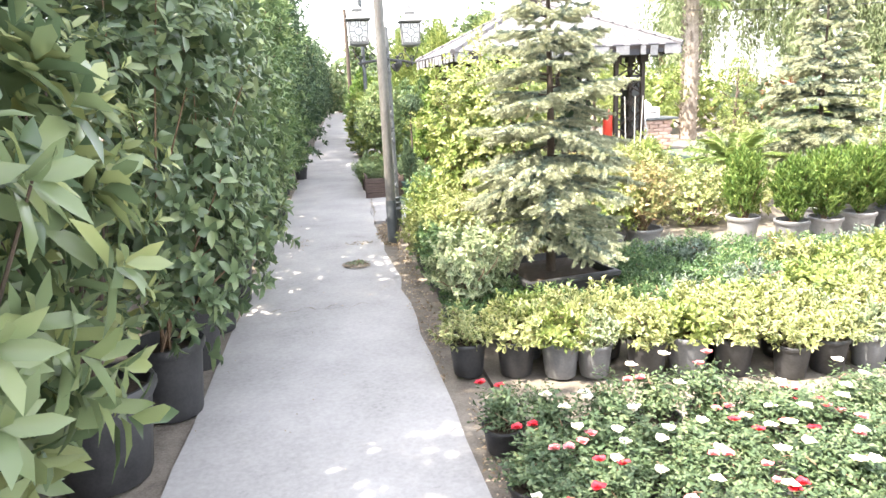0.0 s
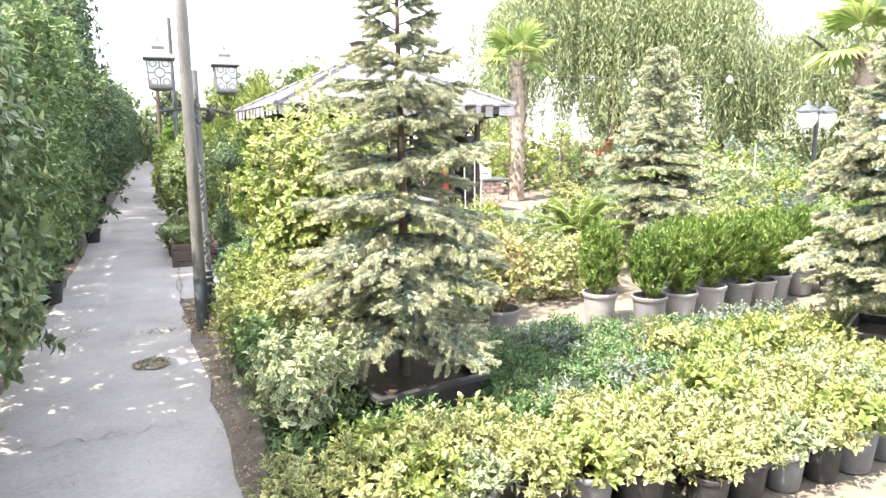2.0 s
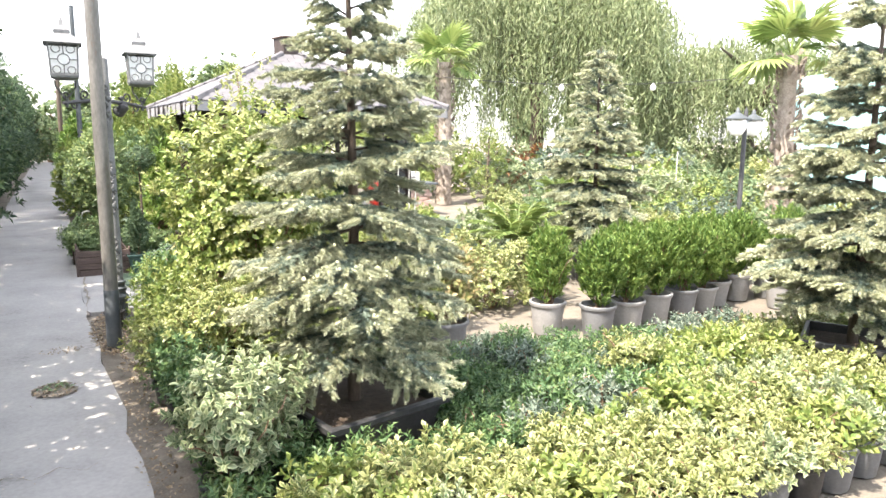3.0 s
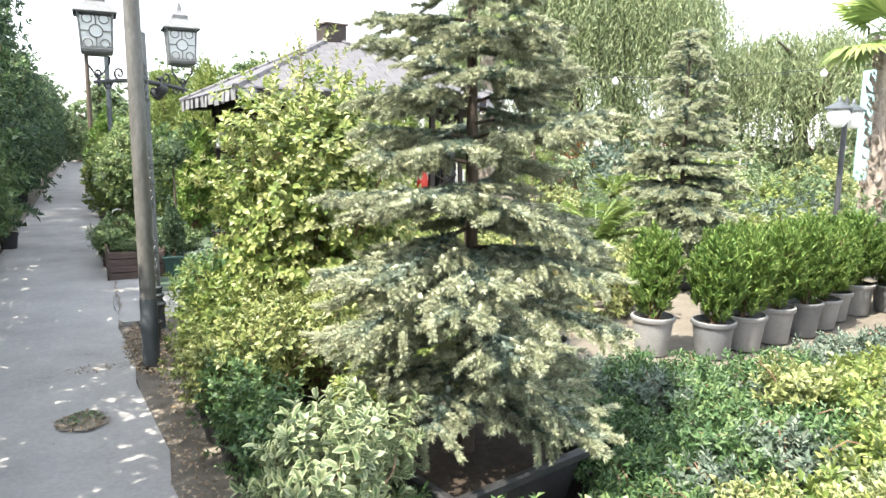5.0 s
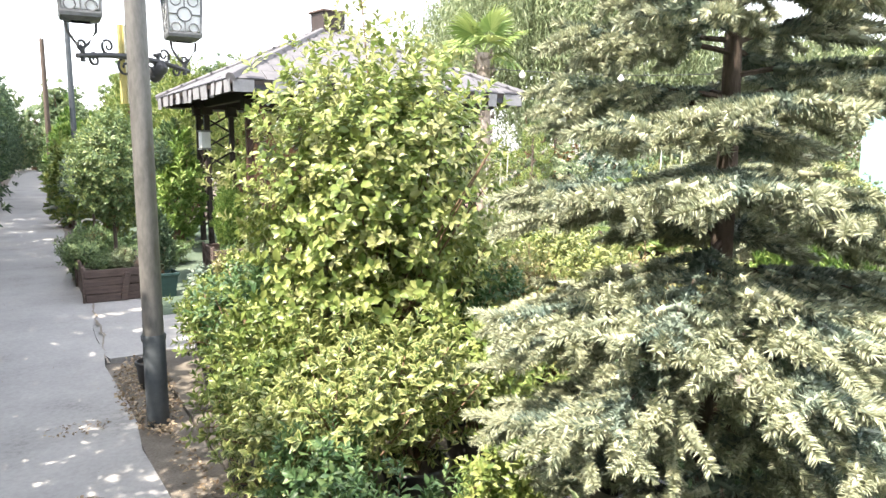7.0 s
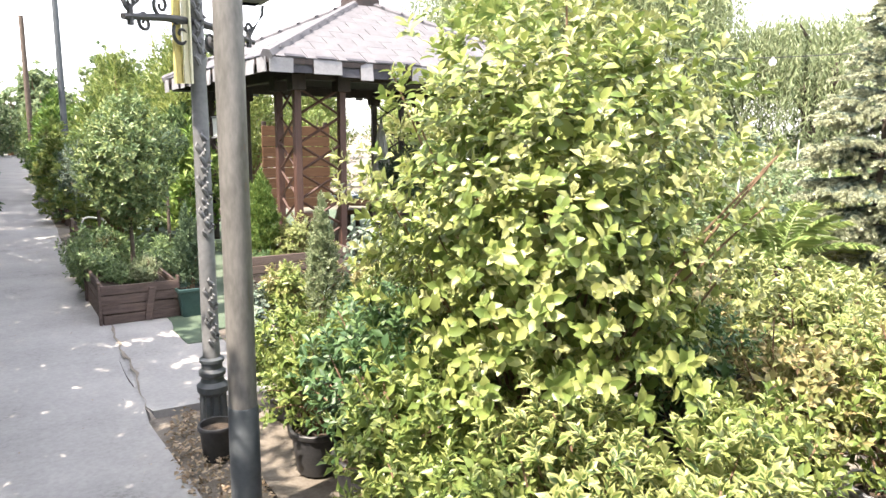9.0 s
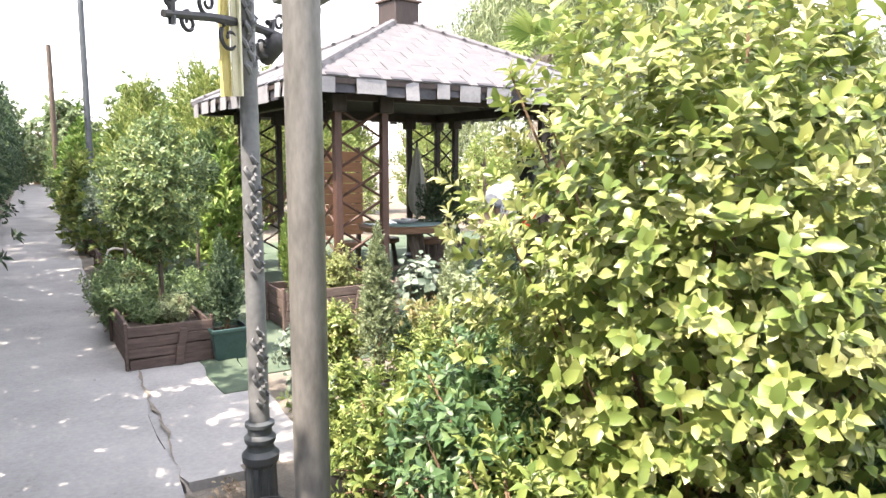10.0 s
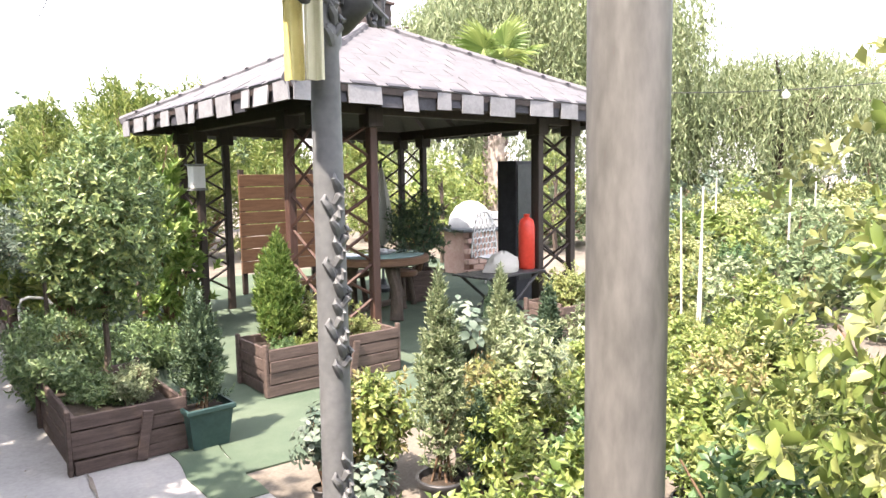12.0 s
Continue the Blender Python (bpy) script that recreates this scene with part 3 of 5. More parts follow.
def lantern(parent, at):
    L = part("lantern", Geo().lathe([(.05, 0), (.105, .02), (.11, .04), (.10, .05)], square=True), LANTERN, parent, "grey openwork metal lantern", m=pose(*at))
    w, h = .10, .25
    g = Geo()
    for sx in (-1, 1):
        for sy in (-1, 1):
            g.tube([(sx * w, sy * w, .04), (sx * w * 1.12, sy * w * 1.12, .04 + h)], .008, 6)
    part("frame", g.box((0, 0, .045), (2 * w + .02, 2 * w + .02, .014)).box((0, 0, .04 + h), (2.3 * w + .02, 2.3 * w + .02, .014)), LANTERN, L)
    for k in range(4):
        g = Geo()
        m = pose(0, 0, 0, 0, 0, 90 * k)
        for cx, cz, r in ((0, .165, .045), (-.055, .25, .032), (.055, .25, .032), (-.055, .08, .03), (.055, .08, .03)):
            g.tube([m @ Vector((cx + r * math.cos(a), -w * 1.06, cz + r * math.sin(a))) for a in np.linspace(0, 6.283, 15)], .0045, 5)
        for x0, z0, x1, z1 in ((-.1, .165, -.045, .165), (.045, .165, .1, .165), (0, .21, 0, .29), (0, .05, 0, .12)):
            g.tube([m @ Vector((x0, -w * 1.06, z0)), m @ Vector((x1, -w * 1.06, z1))], .0045, 5)
        part("grille", g, LANTERN, L)
        pane = part("pane", Geo().add([m @ Vector(p) for p in ((-w * .95, -w * .97, .06), (w * .95, -w * .97, .06), (w * 1.05, -w * 1.07, .27), (-w * 1.05, -w * 1.07, .27))], [(0, 1, 2, 3)]), FROST, L, "milky pane")
    part("cap", Geo().lathe([(.14, .29), (.145, .30), (.085, .36), (.06, .38), (.062, .41), (.04, .425), (.02, .45), (.012, .50), (.001, .53)], square=True), LANTERN, L, "stepped grey lantern roof")
    g = Geo().tube([(-.08, 0, .0), (-.075, 0, -.05), (-.03, 0, -.12), (0, 0, -.15), (.03, 0, -.12), (.075, 0, -.05), (.08, 0, .0)], .008, 6)
    part("bracket", g.tube([(0, 0, -.22), (0, 0, -.14)], .014, 8), IRON, L, "curved iron bracket")
    return L


FROST = coloured("milky_glass", (0.55, 0.57, 0.57), (0.68, 0.70, 0.70), 5, 0.3, 0.05, 30)


def lamp_post():
    t = thing("lamp_post", (0.71, 9.23, -0.04), 0, "ornate silver lamp post with two hanging lanterns", "lamp post")
    part("shaft", Geo().lathe([(.055, .28), (.043, .33), (.038, 1.6), (.036, 1.84), (.044, 1.86), (.044, 1.89), (.036, 1.91), (.032, 2.42), (.001, 2.44)], 24), SILVER, t, smooth=True)
    g = Geo()
    n = 40
    prof = [(.085, 0), (.085, .03), (.07, .05), (.066, .20), (.078, .22), (.080, .25), (.06, .27), (.055, .29)]
    vs = []
    for r, z in prof:
        for k in range(n):
            f = 1 - (.12 if (k % 4 in (0,) and .04 < z < .21) else 0)
            a = 2 * math.pi * k / n
            vs.append((r * f * math.cos(a), r * f * math.sin(a), z))
    g.add(vs, [(i * n + k, i * n + (k + 1) % n, (i + 1) * n + (k + 1) % n, (i + 1) * n + k) for i in range(len(prof) - 1) for k in range(n)])
    part("fluted_base", g, STEEL_DARK, t, "fluted dark metal foot")
    part("collar", Geo().lathe([(.050, .30), (.066, .305), (.068, .325), (.052, .34), (.052, .37), (.062, .375), (.062, .39), (.045, .40)], 24), STEEL_DARK, t, smooth=True)
    r = np.random.default_rng(3)
    for seg, (z0, z1, az) in enumerate(((0.46, .82, -30), (1.02, 1.52, -36), (1.85, 2.2, -30))):
        g = Geo()
        for i in range(int((z1 - z0) / .026)):
            z = z0 + i * .026
            a = radians(az - 90 + 18 * math.sin(i * 1.1)) + math.pi * .18
            base = Vector((math.cos(a) * .037, math.sin(a) * .037, z))
            out = Vector((math.cos(a), math.sin(a), 0))
            side = Vector((-math.sin(a), math.cos(a), 0)) * (1 if i % 2 else -1)
            pts = [base, base + out * .008 + side * .010 + Vector((0, 0, .022)), base + out * .010 + side * .020 + Vector((0, 0, .036)), base + out * .004 + side * .014 + Vector((0, 0, .050))]
            g.tube(pts, [.009, .012, .008, .003], 6)
        part("leaf_ornament", g, SILVER, t, "cast leaf relief", smooth=True)
    arm = Vector((-.55, -.42, 0)).normalized()
    g = Geo()
    g.tube([arm * -.44 + Vector((0, 0, 2.01)), arm * -.2 + Vector((0, 0, 2.04)), Vector((0, 0, 2.05)), arm * .2 + Vector((0, 0, 2.04)), arm * .44 + Vector((0, 0, 2.01))], [.014, .017, .02, .017, .014], 8)
    part("cross_arm", g, IRON, t)
    for s in (-1, 1):
        g = Geo()
        for c, rr, sg in ((.10, .06, -1), (.22, .05, 1), (.32, .04, -1), (.40, .035, 1)):
            scroll(g, arm * (s * c) + Vector((0, 0, 2.04)), arm * s, 1.3, rr, .009, sgn=sg)
        part("scrollwork", g, IRON, t, "black cast-iron scrolls")
        lantern(t, tuple(arm * (s * .40) + Vector((0, 0, 2.20))))
    g = Geo()
    sp = arm * -.16 + Vector((0, 0, 1.98))
    g.lathe([(.001, -.06), (.045, -.06), (.05, -.04), (.04, .05), (.02, .07), (.001, .07)], 14, pose(*sp, 55, 0, 40))
    g.tube([sp + Vector((0, 0, .03)), sp + Vector((.01, .01, .12)), Vector(arm * -.14 + Vector((0, 0, 2.08)))], .014, 8)
    part("spot_light", g, IRON, t, "small black spotlight on the arm", smooth=True)
    return t


lamp_post()
s = thing("sign", (0.665, 9.17, 1.72), -35, "yellow and cream sheet tied to the lamp post", "sign")
def rippled(x0, x1, h, seed):
    """A sheet with soft ripples, of some thickness."""
    n = 10
    xs = [x0 + (x1 - x0) * k / n for k in range(n + 1)]
    ys = [.008 * math.sin(k * .9 + seed) for k in range(n + 1)]
    vs = [(x, y - .002 + d, z) for d in (0, .005) for z in (0, h) for x, y in zip(xs, ys)]
    m = n + 1
    fs = [(k, k + 1, m + k + 1, m + k) for k in range(n)] + [(2 * m + k + 1, 2 * m + k, 3 * m + k, 3 * m + k + 1) for k in range(n)]
    fs += [(k + 1, k, 2 * m + k, 2 * m + k + 1) for k in range(n)] + [(m + k, m + k + 1, 3 * m + k + 1, 3 * m + k) for k in range(n)] + [(0, m, 3 * m, 2 * m), (n, 2 * m + n, 3 * m + n, m + n)]
    return Geo().add(vs, fs)


g = rippled(-.085, -.035, .48, 1)
part("yellow_half", g, YELLOW, s, "yellow half of the sheet")
g = rippled(-.034, .012, .475, 3)
part("cream_half", g, CREAM, s, "cream half of the sheet")

t = thing("utility_pole", (0.66, 20.5, 0), 0, "dark slim steel pole beside the path", "pole")
part("shaft", Geo().tube([(0, 0, 0), (0, 0, 2), (0, 0, 4.6)], [.06, .055, .05], 14), STEEL_DARK, t, smooth=True)
part("foot_plate", Geo().box((0, 0, .012), (.22, .22, .024), (0, 0, 0), .004), STEEL_DARK, t)
t = thing("utility_pole", (0.22, 31, 0), 0, "distant grey wooden pole beside the path", "pole")
part("shaft", Geo().tube([(0, 0, 0), (0, 0, 4.9)], [.09, .07], 10), BARK, t, smooth=True)
part("foot_plate", Geo().box((0, 0, .012), (.25, .25, .024), (0, 0, 0), .004), BARK, t)


def garden_lamp(at):
    t = thing("garden_lamp", at, 20, "dark garden lamp post with two white globes", "lamp")
    part("shaft", Geo().lathe([(.10, 0), (.10, .05), (.06, .09), (.045, .5), (.034, .55), (.03, 2.0), (.025, 2.1), (.001, 2.16)], 14), IRON, t, smooth=True)
    part("arm", Geo().tube([(-.32, 0, 1.93), (-.2, 0, 2.0), (0, 0, 1.98), (.2, 0, 2.0), (.32, 0, 1.93)], .022, 8), STEEL_DARK, t)
    for s in (-1, 1):
        part("globe", Geo().lathe([(.001, -.16), (.07, -.14), (.12, -.06), (.125, .02), (.10, .07)], 16, pose(s * .32, 0, 1.92)), GLOBE, t, "white opal glass globe", smooth=True)
        part("hood", Geo().lathe([(.15, .06), (.15, .075), (.06, .13), (.03, .15), (.02, .2), (.001, .22)], 16, pose(s * .32, 0, 1.92)), STEEL_DARK, t, "dark lamp hood", smooth=True)


garden_lamp((8.5, 8.6, 0))


# ---- gazebo ----
def gazebo():
    cx, cy, half, ez, az = 3.82, 14.20, 2.00, 2.18, 3.14
    t = thing("gazebo", (cx, cy, 0), 3, "dark wooden lattice gazebo with a pale shingled roof", "gazebo")
    r = np.random.default_rng(21)
    apex = Vector((0, 0, az))
    deck = Geo()
    cor = [Vector((sx * half, sy * half, ez)) for sx, sy in ((-1, -1), (1, -1), (1, 1), (-1, 1))]
    low = [c * 1.0 - Vector((0, 0, .05)) for c in cor]
    deck.add([*cor, apex, *low, apex - Vector((0, 0, .06))], [(0, 1, 4), (1, 2, 4), (2, 3, 4), (3, 0, 4), (6, 5, 9), (7, 6, 9), (8, 7, 9), (5, 8, 9), (0, 5, 6, 1), (1, 6, 7, 2), (2, 7, 8, 3), (3, 8, 5, 0)])
    roof = part("roof", deck, WOOD_DARK, t, "hipped roof of pale grey shingles")
    shapes = {}
    rows = 11
    for k in range(4):
        a, b = cor[k], cor[(k + 1) % 4]
        along = (b - a).normalized()
        mid = (a + b) / 2
        slope = (apex - mid)
        sl = slope.length
        slope.normalize()
        nor = along.cross(slope).normalized()
        for i in range(rows):
            f0 = i / rows
            wide = (b - a).length * (1 - f0 - .45 / rows)
            step = .33
            n = max(1, round(wide / step))
            w = wide / n
            hgt = sl / rows
            key = (round(w, 3), i)
            if key not in shapes:
                # the second, dark box paints a shadow line along the shingle's lower edge
                band = Geo().box((0, hgt * .55, .006), (w - .010, hgt * 1.15, .010)).box((w * .12, hgt * .10, .0135), (w * .62, hgt * .26, .006))
                shapes[key] = band.mesh("shingle", SHINGLE)
                shapes[key].materials.append(TAB_SHADE_DARK)
                for poly in shapes[key].polygons[6:]:
                    poly.material_index = 1
            for j in range(n):
                c = mid + slope * (i * hgt) + along * (-wide / 2 + (j + .5) * w) + nor * (.004 + .003 * r.uniform(0, 1))
                m = Matrix((along, slope, nor)).transposed().to_4x4()
                m.translation = c
                m = m @ pose(0, 0, 0, 3.0 + r.normal(0, .5), 0, r.normal(0, .4))
                part("shingle", shapes[key], None, roof, m=m)
        g = Geo().tube([a + nor * .012, apex + Vector((0, 0, .02))], [.06, .05], 6)
        part("hip_cap", g, SHINGLE, roof)
    part("chimney_box", Geo().box((0, 0, az + .07), (.36, .36, .30), (0, 0, 8), .008), WOOD_DARK, t, "brown boarded box on the roof's peak")
    part("chimney_lid", Geo().box((0, 0, az + .23), (.42, .42, .03), (0, 0, 8), .006), WOOD, t)
    # eaves band and its hanging tabs
    for k in range(4):
        a, b = cor[k], cor[(k + 1) % 4]
        along = (b - a).normalized()
        out = Vector((along.y, -along.x, 0))
        part("fascia", Geo().box(tuple((a + b) / 2 - Vector((0, 0, .075)) - out * .05), (abs(along.x) * (2 * half - .12) + .04, abs(along.y) * (2 * half - .12) + .04, .09)), WOOD_DARK, t)
        x, pale = 0.02, True
        while x < 2 * half - .1:
            w = float(r.choice((.10, .14, .24, .30))) if pale else float(r.choice((.08, .12, .2)))
            w = min(w, 2 * half - x)
            h = r.uniform(.13, .17)
            c = a + along * (x + w / 2) + out * (.006 if pale else -.022) - Vector((0, 0, h / 2 - (0 if pale else .02)))
            m = Matrix((along, out, Vector((0, 0, 1)))).transposed().to_4x4()
            m.translation = c
            part("tab", Geo().box((0, 0, 0), (w - .006, .010, h), (r.normal(0, 5), 0, r.normal(0, 1.5))), TAB_PALE if pale else TAB_SHADE_DARK, t, m=m)
            x += w
            pale = not pale
    # corner towers: a corner post, two side posts and crossed slats between them
    inn = half - .48
    arm = .50
    for sx in (-1, 1):
        for sy in (-1, 1):
            c = Vector((sx * inn, sy * inn, 0))
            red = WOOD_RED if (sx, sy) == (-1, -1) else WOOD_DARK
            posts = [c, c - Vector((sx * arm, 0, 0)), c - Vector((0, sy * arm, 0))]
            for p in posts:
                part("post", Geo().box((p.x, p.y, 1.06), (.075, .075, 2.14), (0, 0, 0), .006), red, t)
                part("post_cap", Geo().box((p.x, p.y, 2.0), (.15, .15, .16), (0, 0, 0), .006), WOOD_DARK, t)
            for p in posts[1:]:
                d = (p - c)
                cells = 6
                for i in range(cells):
                    z0, z1 = .22 + i * .29, .22 + (i + 1) * .29
                    for q0, q1, o in ((c, p, .006), (p, c, -.006)):
                        n2 = Vector((d.y, -d.x, 0)).normalized() * o
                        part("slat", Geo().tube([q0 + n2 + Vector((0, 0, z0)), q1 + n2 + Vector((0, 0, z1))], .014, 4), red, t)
    for sx in (-1, 1):
        part("beam", Geo().box((sx * inn, 0, 2.09), (.09, 2 * inn + .1, .12), (0, 0, 0), .006), WOOD_DARK, t)
        part("beam", Geo().box((0, sx * inn, 2.087), (2 * inn - .1, .09, .12), (0, 0, 0), .006), WOOD_DARK, t)
        for k in range(5):
            part("rafter", Geo().tube([(sx * half * .97, (k - 2) * .7, ez - .08), (0, (k - 2) * .12, az - .14)], .03, 4), WOOD_DARK, t)
    return t


gazebo()


# ---- planters ----
def planter(at, sx, sy, h, turn, label, boards=4, brace=True):
    """A bottomless box of weathered planks nailed to corner posts; soil inside."""
    t = thing("planter_box", at, turn, label, "planter", "wooden planters")
    r = np.random.default_rng(int(at[0] * 100 + at[1] * 10))
    bh = h / boards
    th = .022
    for k in range(boards):
        z = bh * (k + .5)
        for s in (-1, 1):
            part("plank", Geo().box((r.normal(0, .004), s * (sy / 2 - th / 2) + r.normal(0, .002), z), (sx + r.uniform(-.01, .02), th, bh - .006), (r.normal(0, .8), r.normal(0, .5), r.normal(0, .3)), .004), WOOD, t)
            part("plank", Geo().box((s * (sx / 2 - th / 2) + r.normal(0, .002), r.normal(0, .004), z), (sy - 2 * th - .004, th, bh - .006), (r.normal(0, .5), 0, 90 + r.normal(0, .3)), .004), WOOD, t)
    for a in (-1, 1):
        for b in (-1, 1):
            part("corner_post", Geo().box((a * (sx / 2 + .012), b * (sy / 2 - .03), h / 2 + .015), (.022, .05, h + .03), (0, 0, 0), .004), WOOD, t)
    if brace:
        part("brace", Geo().box((sx * .12, -sy / 2 - .014, h * .45), (.055, .02, h * .86), (0, 10, 0), .004), WOOD, t)
    part("soil", Geo().box((0, 0, h * .42), (sx - 2 * th - .01, sy - 2 * th - .01, h * .82)), PEAT, t)
    return t


planter((0.655, 11.99, 0), .56, .98, .31, 2, "weathered brown plank planter box on the concrete")
planter((2.22, 12.36, 0), 1.08, .54, .34, 2, "long weathered brown plank planter box by the gazebo")
planter((4.92, 12.25, 0), .85, .5, .30, 0, "low brown plank planter box by the gazebo corner")
planter((8.1, 12.2, 0), 1.6, .5, .3, -8, "long brown plank planter among shrubs", brace=False)
for i, y in enumerate((16.2, 18.6, 21.6, 24.5, 28, 32)):
    planter((0.72, y, 0), .5, 1.2, .28, 0, "weathered plank planter box along the path", brace=False)


# ---- left of the path ----
R = np.random.default_rng(101)


def hero_shrub(at, turn, shoots, leaves, size, height, label, length=.15, keep_apart=0, r=.26, h=.42, seed=1, shell=.45, square=False):
    """A large-leaved shrub in a black tub; its nearest leaves are pieces of their own."""
    rg = np.random.default_rng(seed)
    t = thing("potted_shrub", at, turn, label, "shrub", "large shrubs along the path")
    pot(t, r, h, POT_BLACK, square=square)
    p, d = crown_points(rg, shoots, size, (0, 0, height), shell, .15, boxy=.85)
    way = d + np.array((0, 0, .35)) + rg.normal(0, .2, d.shape)
    P, D, U, S = rosettes(rg, p, way, leaves, length, 92, 30, stem=.07, flat=.12)
    part("branchwork", twigs(rg, (0, 0, h * .8), p[::8], .010, .003, 6, .08), BARK, t, smooth=True)
    tp = blade_rich(.36, .07, .2)
    n = 0
    if keep_apart:
        one = blades("leaf", L_MAGNOLIA, tp, np.zeros((1, 3)), np.array([(0., 1, 0)]), np.array([(0., 0, 1)]), [1.0])
        one.shade_smooth()
        order = np.argsort(-(P @ np.array((math.cos(radians(-40 - turn)), math.sin(radians(-40 - turn)), 0))))
        for i in order[:keep_apart]:
            w = Vector(D[i]).normalized()
            s = w.cross(Vector(U[i])).normalized()
            m = Matrix((s, w, s.cross(w))).transposed().to_4x4() @ Matrix.Scale(S[i], 4)
            m.translation = P[i]
            part("leaf", one, None, t, m=m)
        rest = order[keep_apart:]
        P, D, U, S = P[rest], D[rest], U[rest], S[rest]
    me = blades("foliage", L_MAGNOLIA, tp, P, D, U, S)
    me.shade_smooth()
    part("foliage", me, None, t)
    return t


hero_shrub((-0.86, 2.22, 0), 8, 240, 10, (.58, .62, .84), 1.46, "large-leaved magnolia-like shrub in a big black tub", .165, 290, r=.29, h=.50, seed=5, square=True)
hero_shrub((-0.99, 3.72, 0), 40, 150, 10, (.44, .50, .85), 1.40, "large-leaved green shrub in a round black tub", .11, 0, r=.26, h=.46, seed=6)
hero_shrub((-1.3, 1.2, 0), 40, 60, 10, (.45, .5, .8), 1.3, "large-leaved green shrub in a black tub", .15, 0, seed=7)

laurels = [bush(R, L_LAUREL, 420, 8, .092, .48, (.60, .52, 1.08), (0, 0, .98), "rich", stems=6, r0=.008, shell=.35, lumps=.15, boxy=.65) for _ in range(2)]
hedges = [bush(R, L_HEDGE, 560, 8, .09, .42, (.55, .55, 1.15), (0, 0, 1.1), "mid", stems=4, r0=.010, shell=.35, lumps=.22, boxy=.65) for _ in range(2)]
talls = [bush(R, L_DARK, 560, 8, .14, .42, (.80, .85, 1.9), (0, 0, 1.85), "low", stems=20, r0=.03, shell=.4, lumps=.22, cone=.2, boxy=.7) for _ in range(2)]
limes = [bush(R, L_HEDGE, 460, 8, .12, .45, (.55, .55, 1.5), (0, 0, 1.5), "low", stems=4, r0=.012, shell=.35, lumps=.22, boxy=.65) for _ in range(2)]
y = 4.35
i = 0
while y < 50:
    kind = laurels if y < 6.4 else hedges if y < 8.2 else limes if y < 14.5 or i % 5 == 2 else talls
    me = kind[i % 2]
    x = (-.88 if y < 6.4 else -1.02 if kind is not talls else -1.42) - .017 * (y - 5)
    s = R.uniform(.93, 1.08)
    sz = s * (1.22 if y < 6.4 else 1.12 if kind is hedges else 1.0 if kind is limes else (1.4 if 16.5 < y < 21 else .95)) * R.uniform(.95, 1.08)
    lab = {id(laurels): "glossy dark green shrub in a black nursery pot", id(hedges): "dense green shrub in a black nursery pot", id(limes): "tall fresh green shrub in a black pot", id(talls): "tall dark evergreen at the path's edge"}[id(kind)]
    t = potted("potted_shrub", me, .19, .34, POT_BLACK, (x + R.normal(0, .04), y, 0), R.uniform(0, 360), lab, "shrub", "large shrubs along the path")
    t.scale = (s, s, sz)
    y += .68 if kind is not talls else 1.2
    i += 1
# a taller second row behind, that closes the view
for i in range(26):
    me = (talls if i % 3 else limes)[i % 2]
    t = loose("hedge_shrub", me, (-2.75 - R.uniform(0, .4), -3.5 + i * 1.3, 0), R.uniform(0, 360), "dense tall green shrub in the back row", "shrub", "back row shrubs")
    s = R.uniform(.95, 1.1)
    t.scale = (s, s, s * (.95 if me not in limes else 1.1) * (.92 if i < 8 else .72))
# extra shrubs, running on behind the camera, added to block the sun
for i in range(13):
    t = loose("hedge_shrub", hedges[i % 2], (-1.85, 4.5 - i * .75, 0), R.uniform(0, 360), "dense green shrub added to shade the path", "shrub", "back row shrubs")
    t.scale = (1.1, 1.1, 1.15)
# overtall row behind the potted shrubs, mostly out of view, added to shade the path
for i in range(8):
    t = loose("hedge_shrub", talls[i % 2], (-1.95 - .08 * (i % 2), 4.6 - i * .85, 0), 47 * i, "tall dense evergreen added to shade the path", "shrub", "back row shrubs")
    t.scale = (.9, 1.0, 1.42)
low_pots = bush(R, L_AZALEA, 60, 8, .05, .5, (.18, .18, .2), (0, 0, .2), "mid", stems=6)
for y in (9.9, 14.5):
    potted("potted_plant", low_pots, .13, .22, POT_BLACK, (-0.84, y, 0), 0, "small white-flowering plant in a dark pot", "potted plant", "small pots")


# ---- right of the path: the potted field ----
def flowers(parent, rg, n, size, z0, mats):
    for k in range(n):
        mat = mats[int(rg.integers(0, len(mats)))]
        a = rg.uniform(0, 6.28)
        q = math.sqrt(rg.uniform(0, 1))
        c = np.array((size * q * math.cos(a), size * q * math.sin(a), z0 + rg.uniform(-.05, .06)))
        m = 14
        ang = np.arange(m) * 2.4
        op = np.linspace(.15, 1.1, m)
        way = np.stack([np.cos(ang) * np.sin(op), np.sin(ang) * np.sin(op), np.cos(op)], 1)
        up = np.stack([-np.cos(ang) * np.cos(op), -np.sin(ang) * np.cos(op), np.sin(op)], 1)
        part("blossom", blades("blossom", mat, blade_mid(.95, .25, -.1), np.tile(c, (m, 1)), way, up, np.linspace(.022, .042, m)), None, parent)


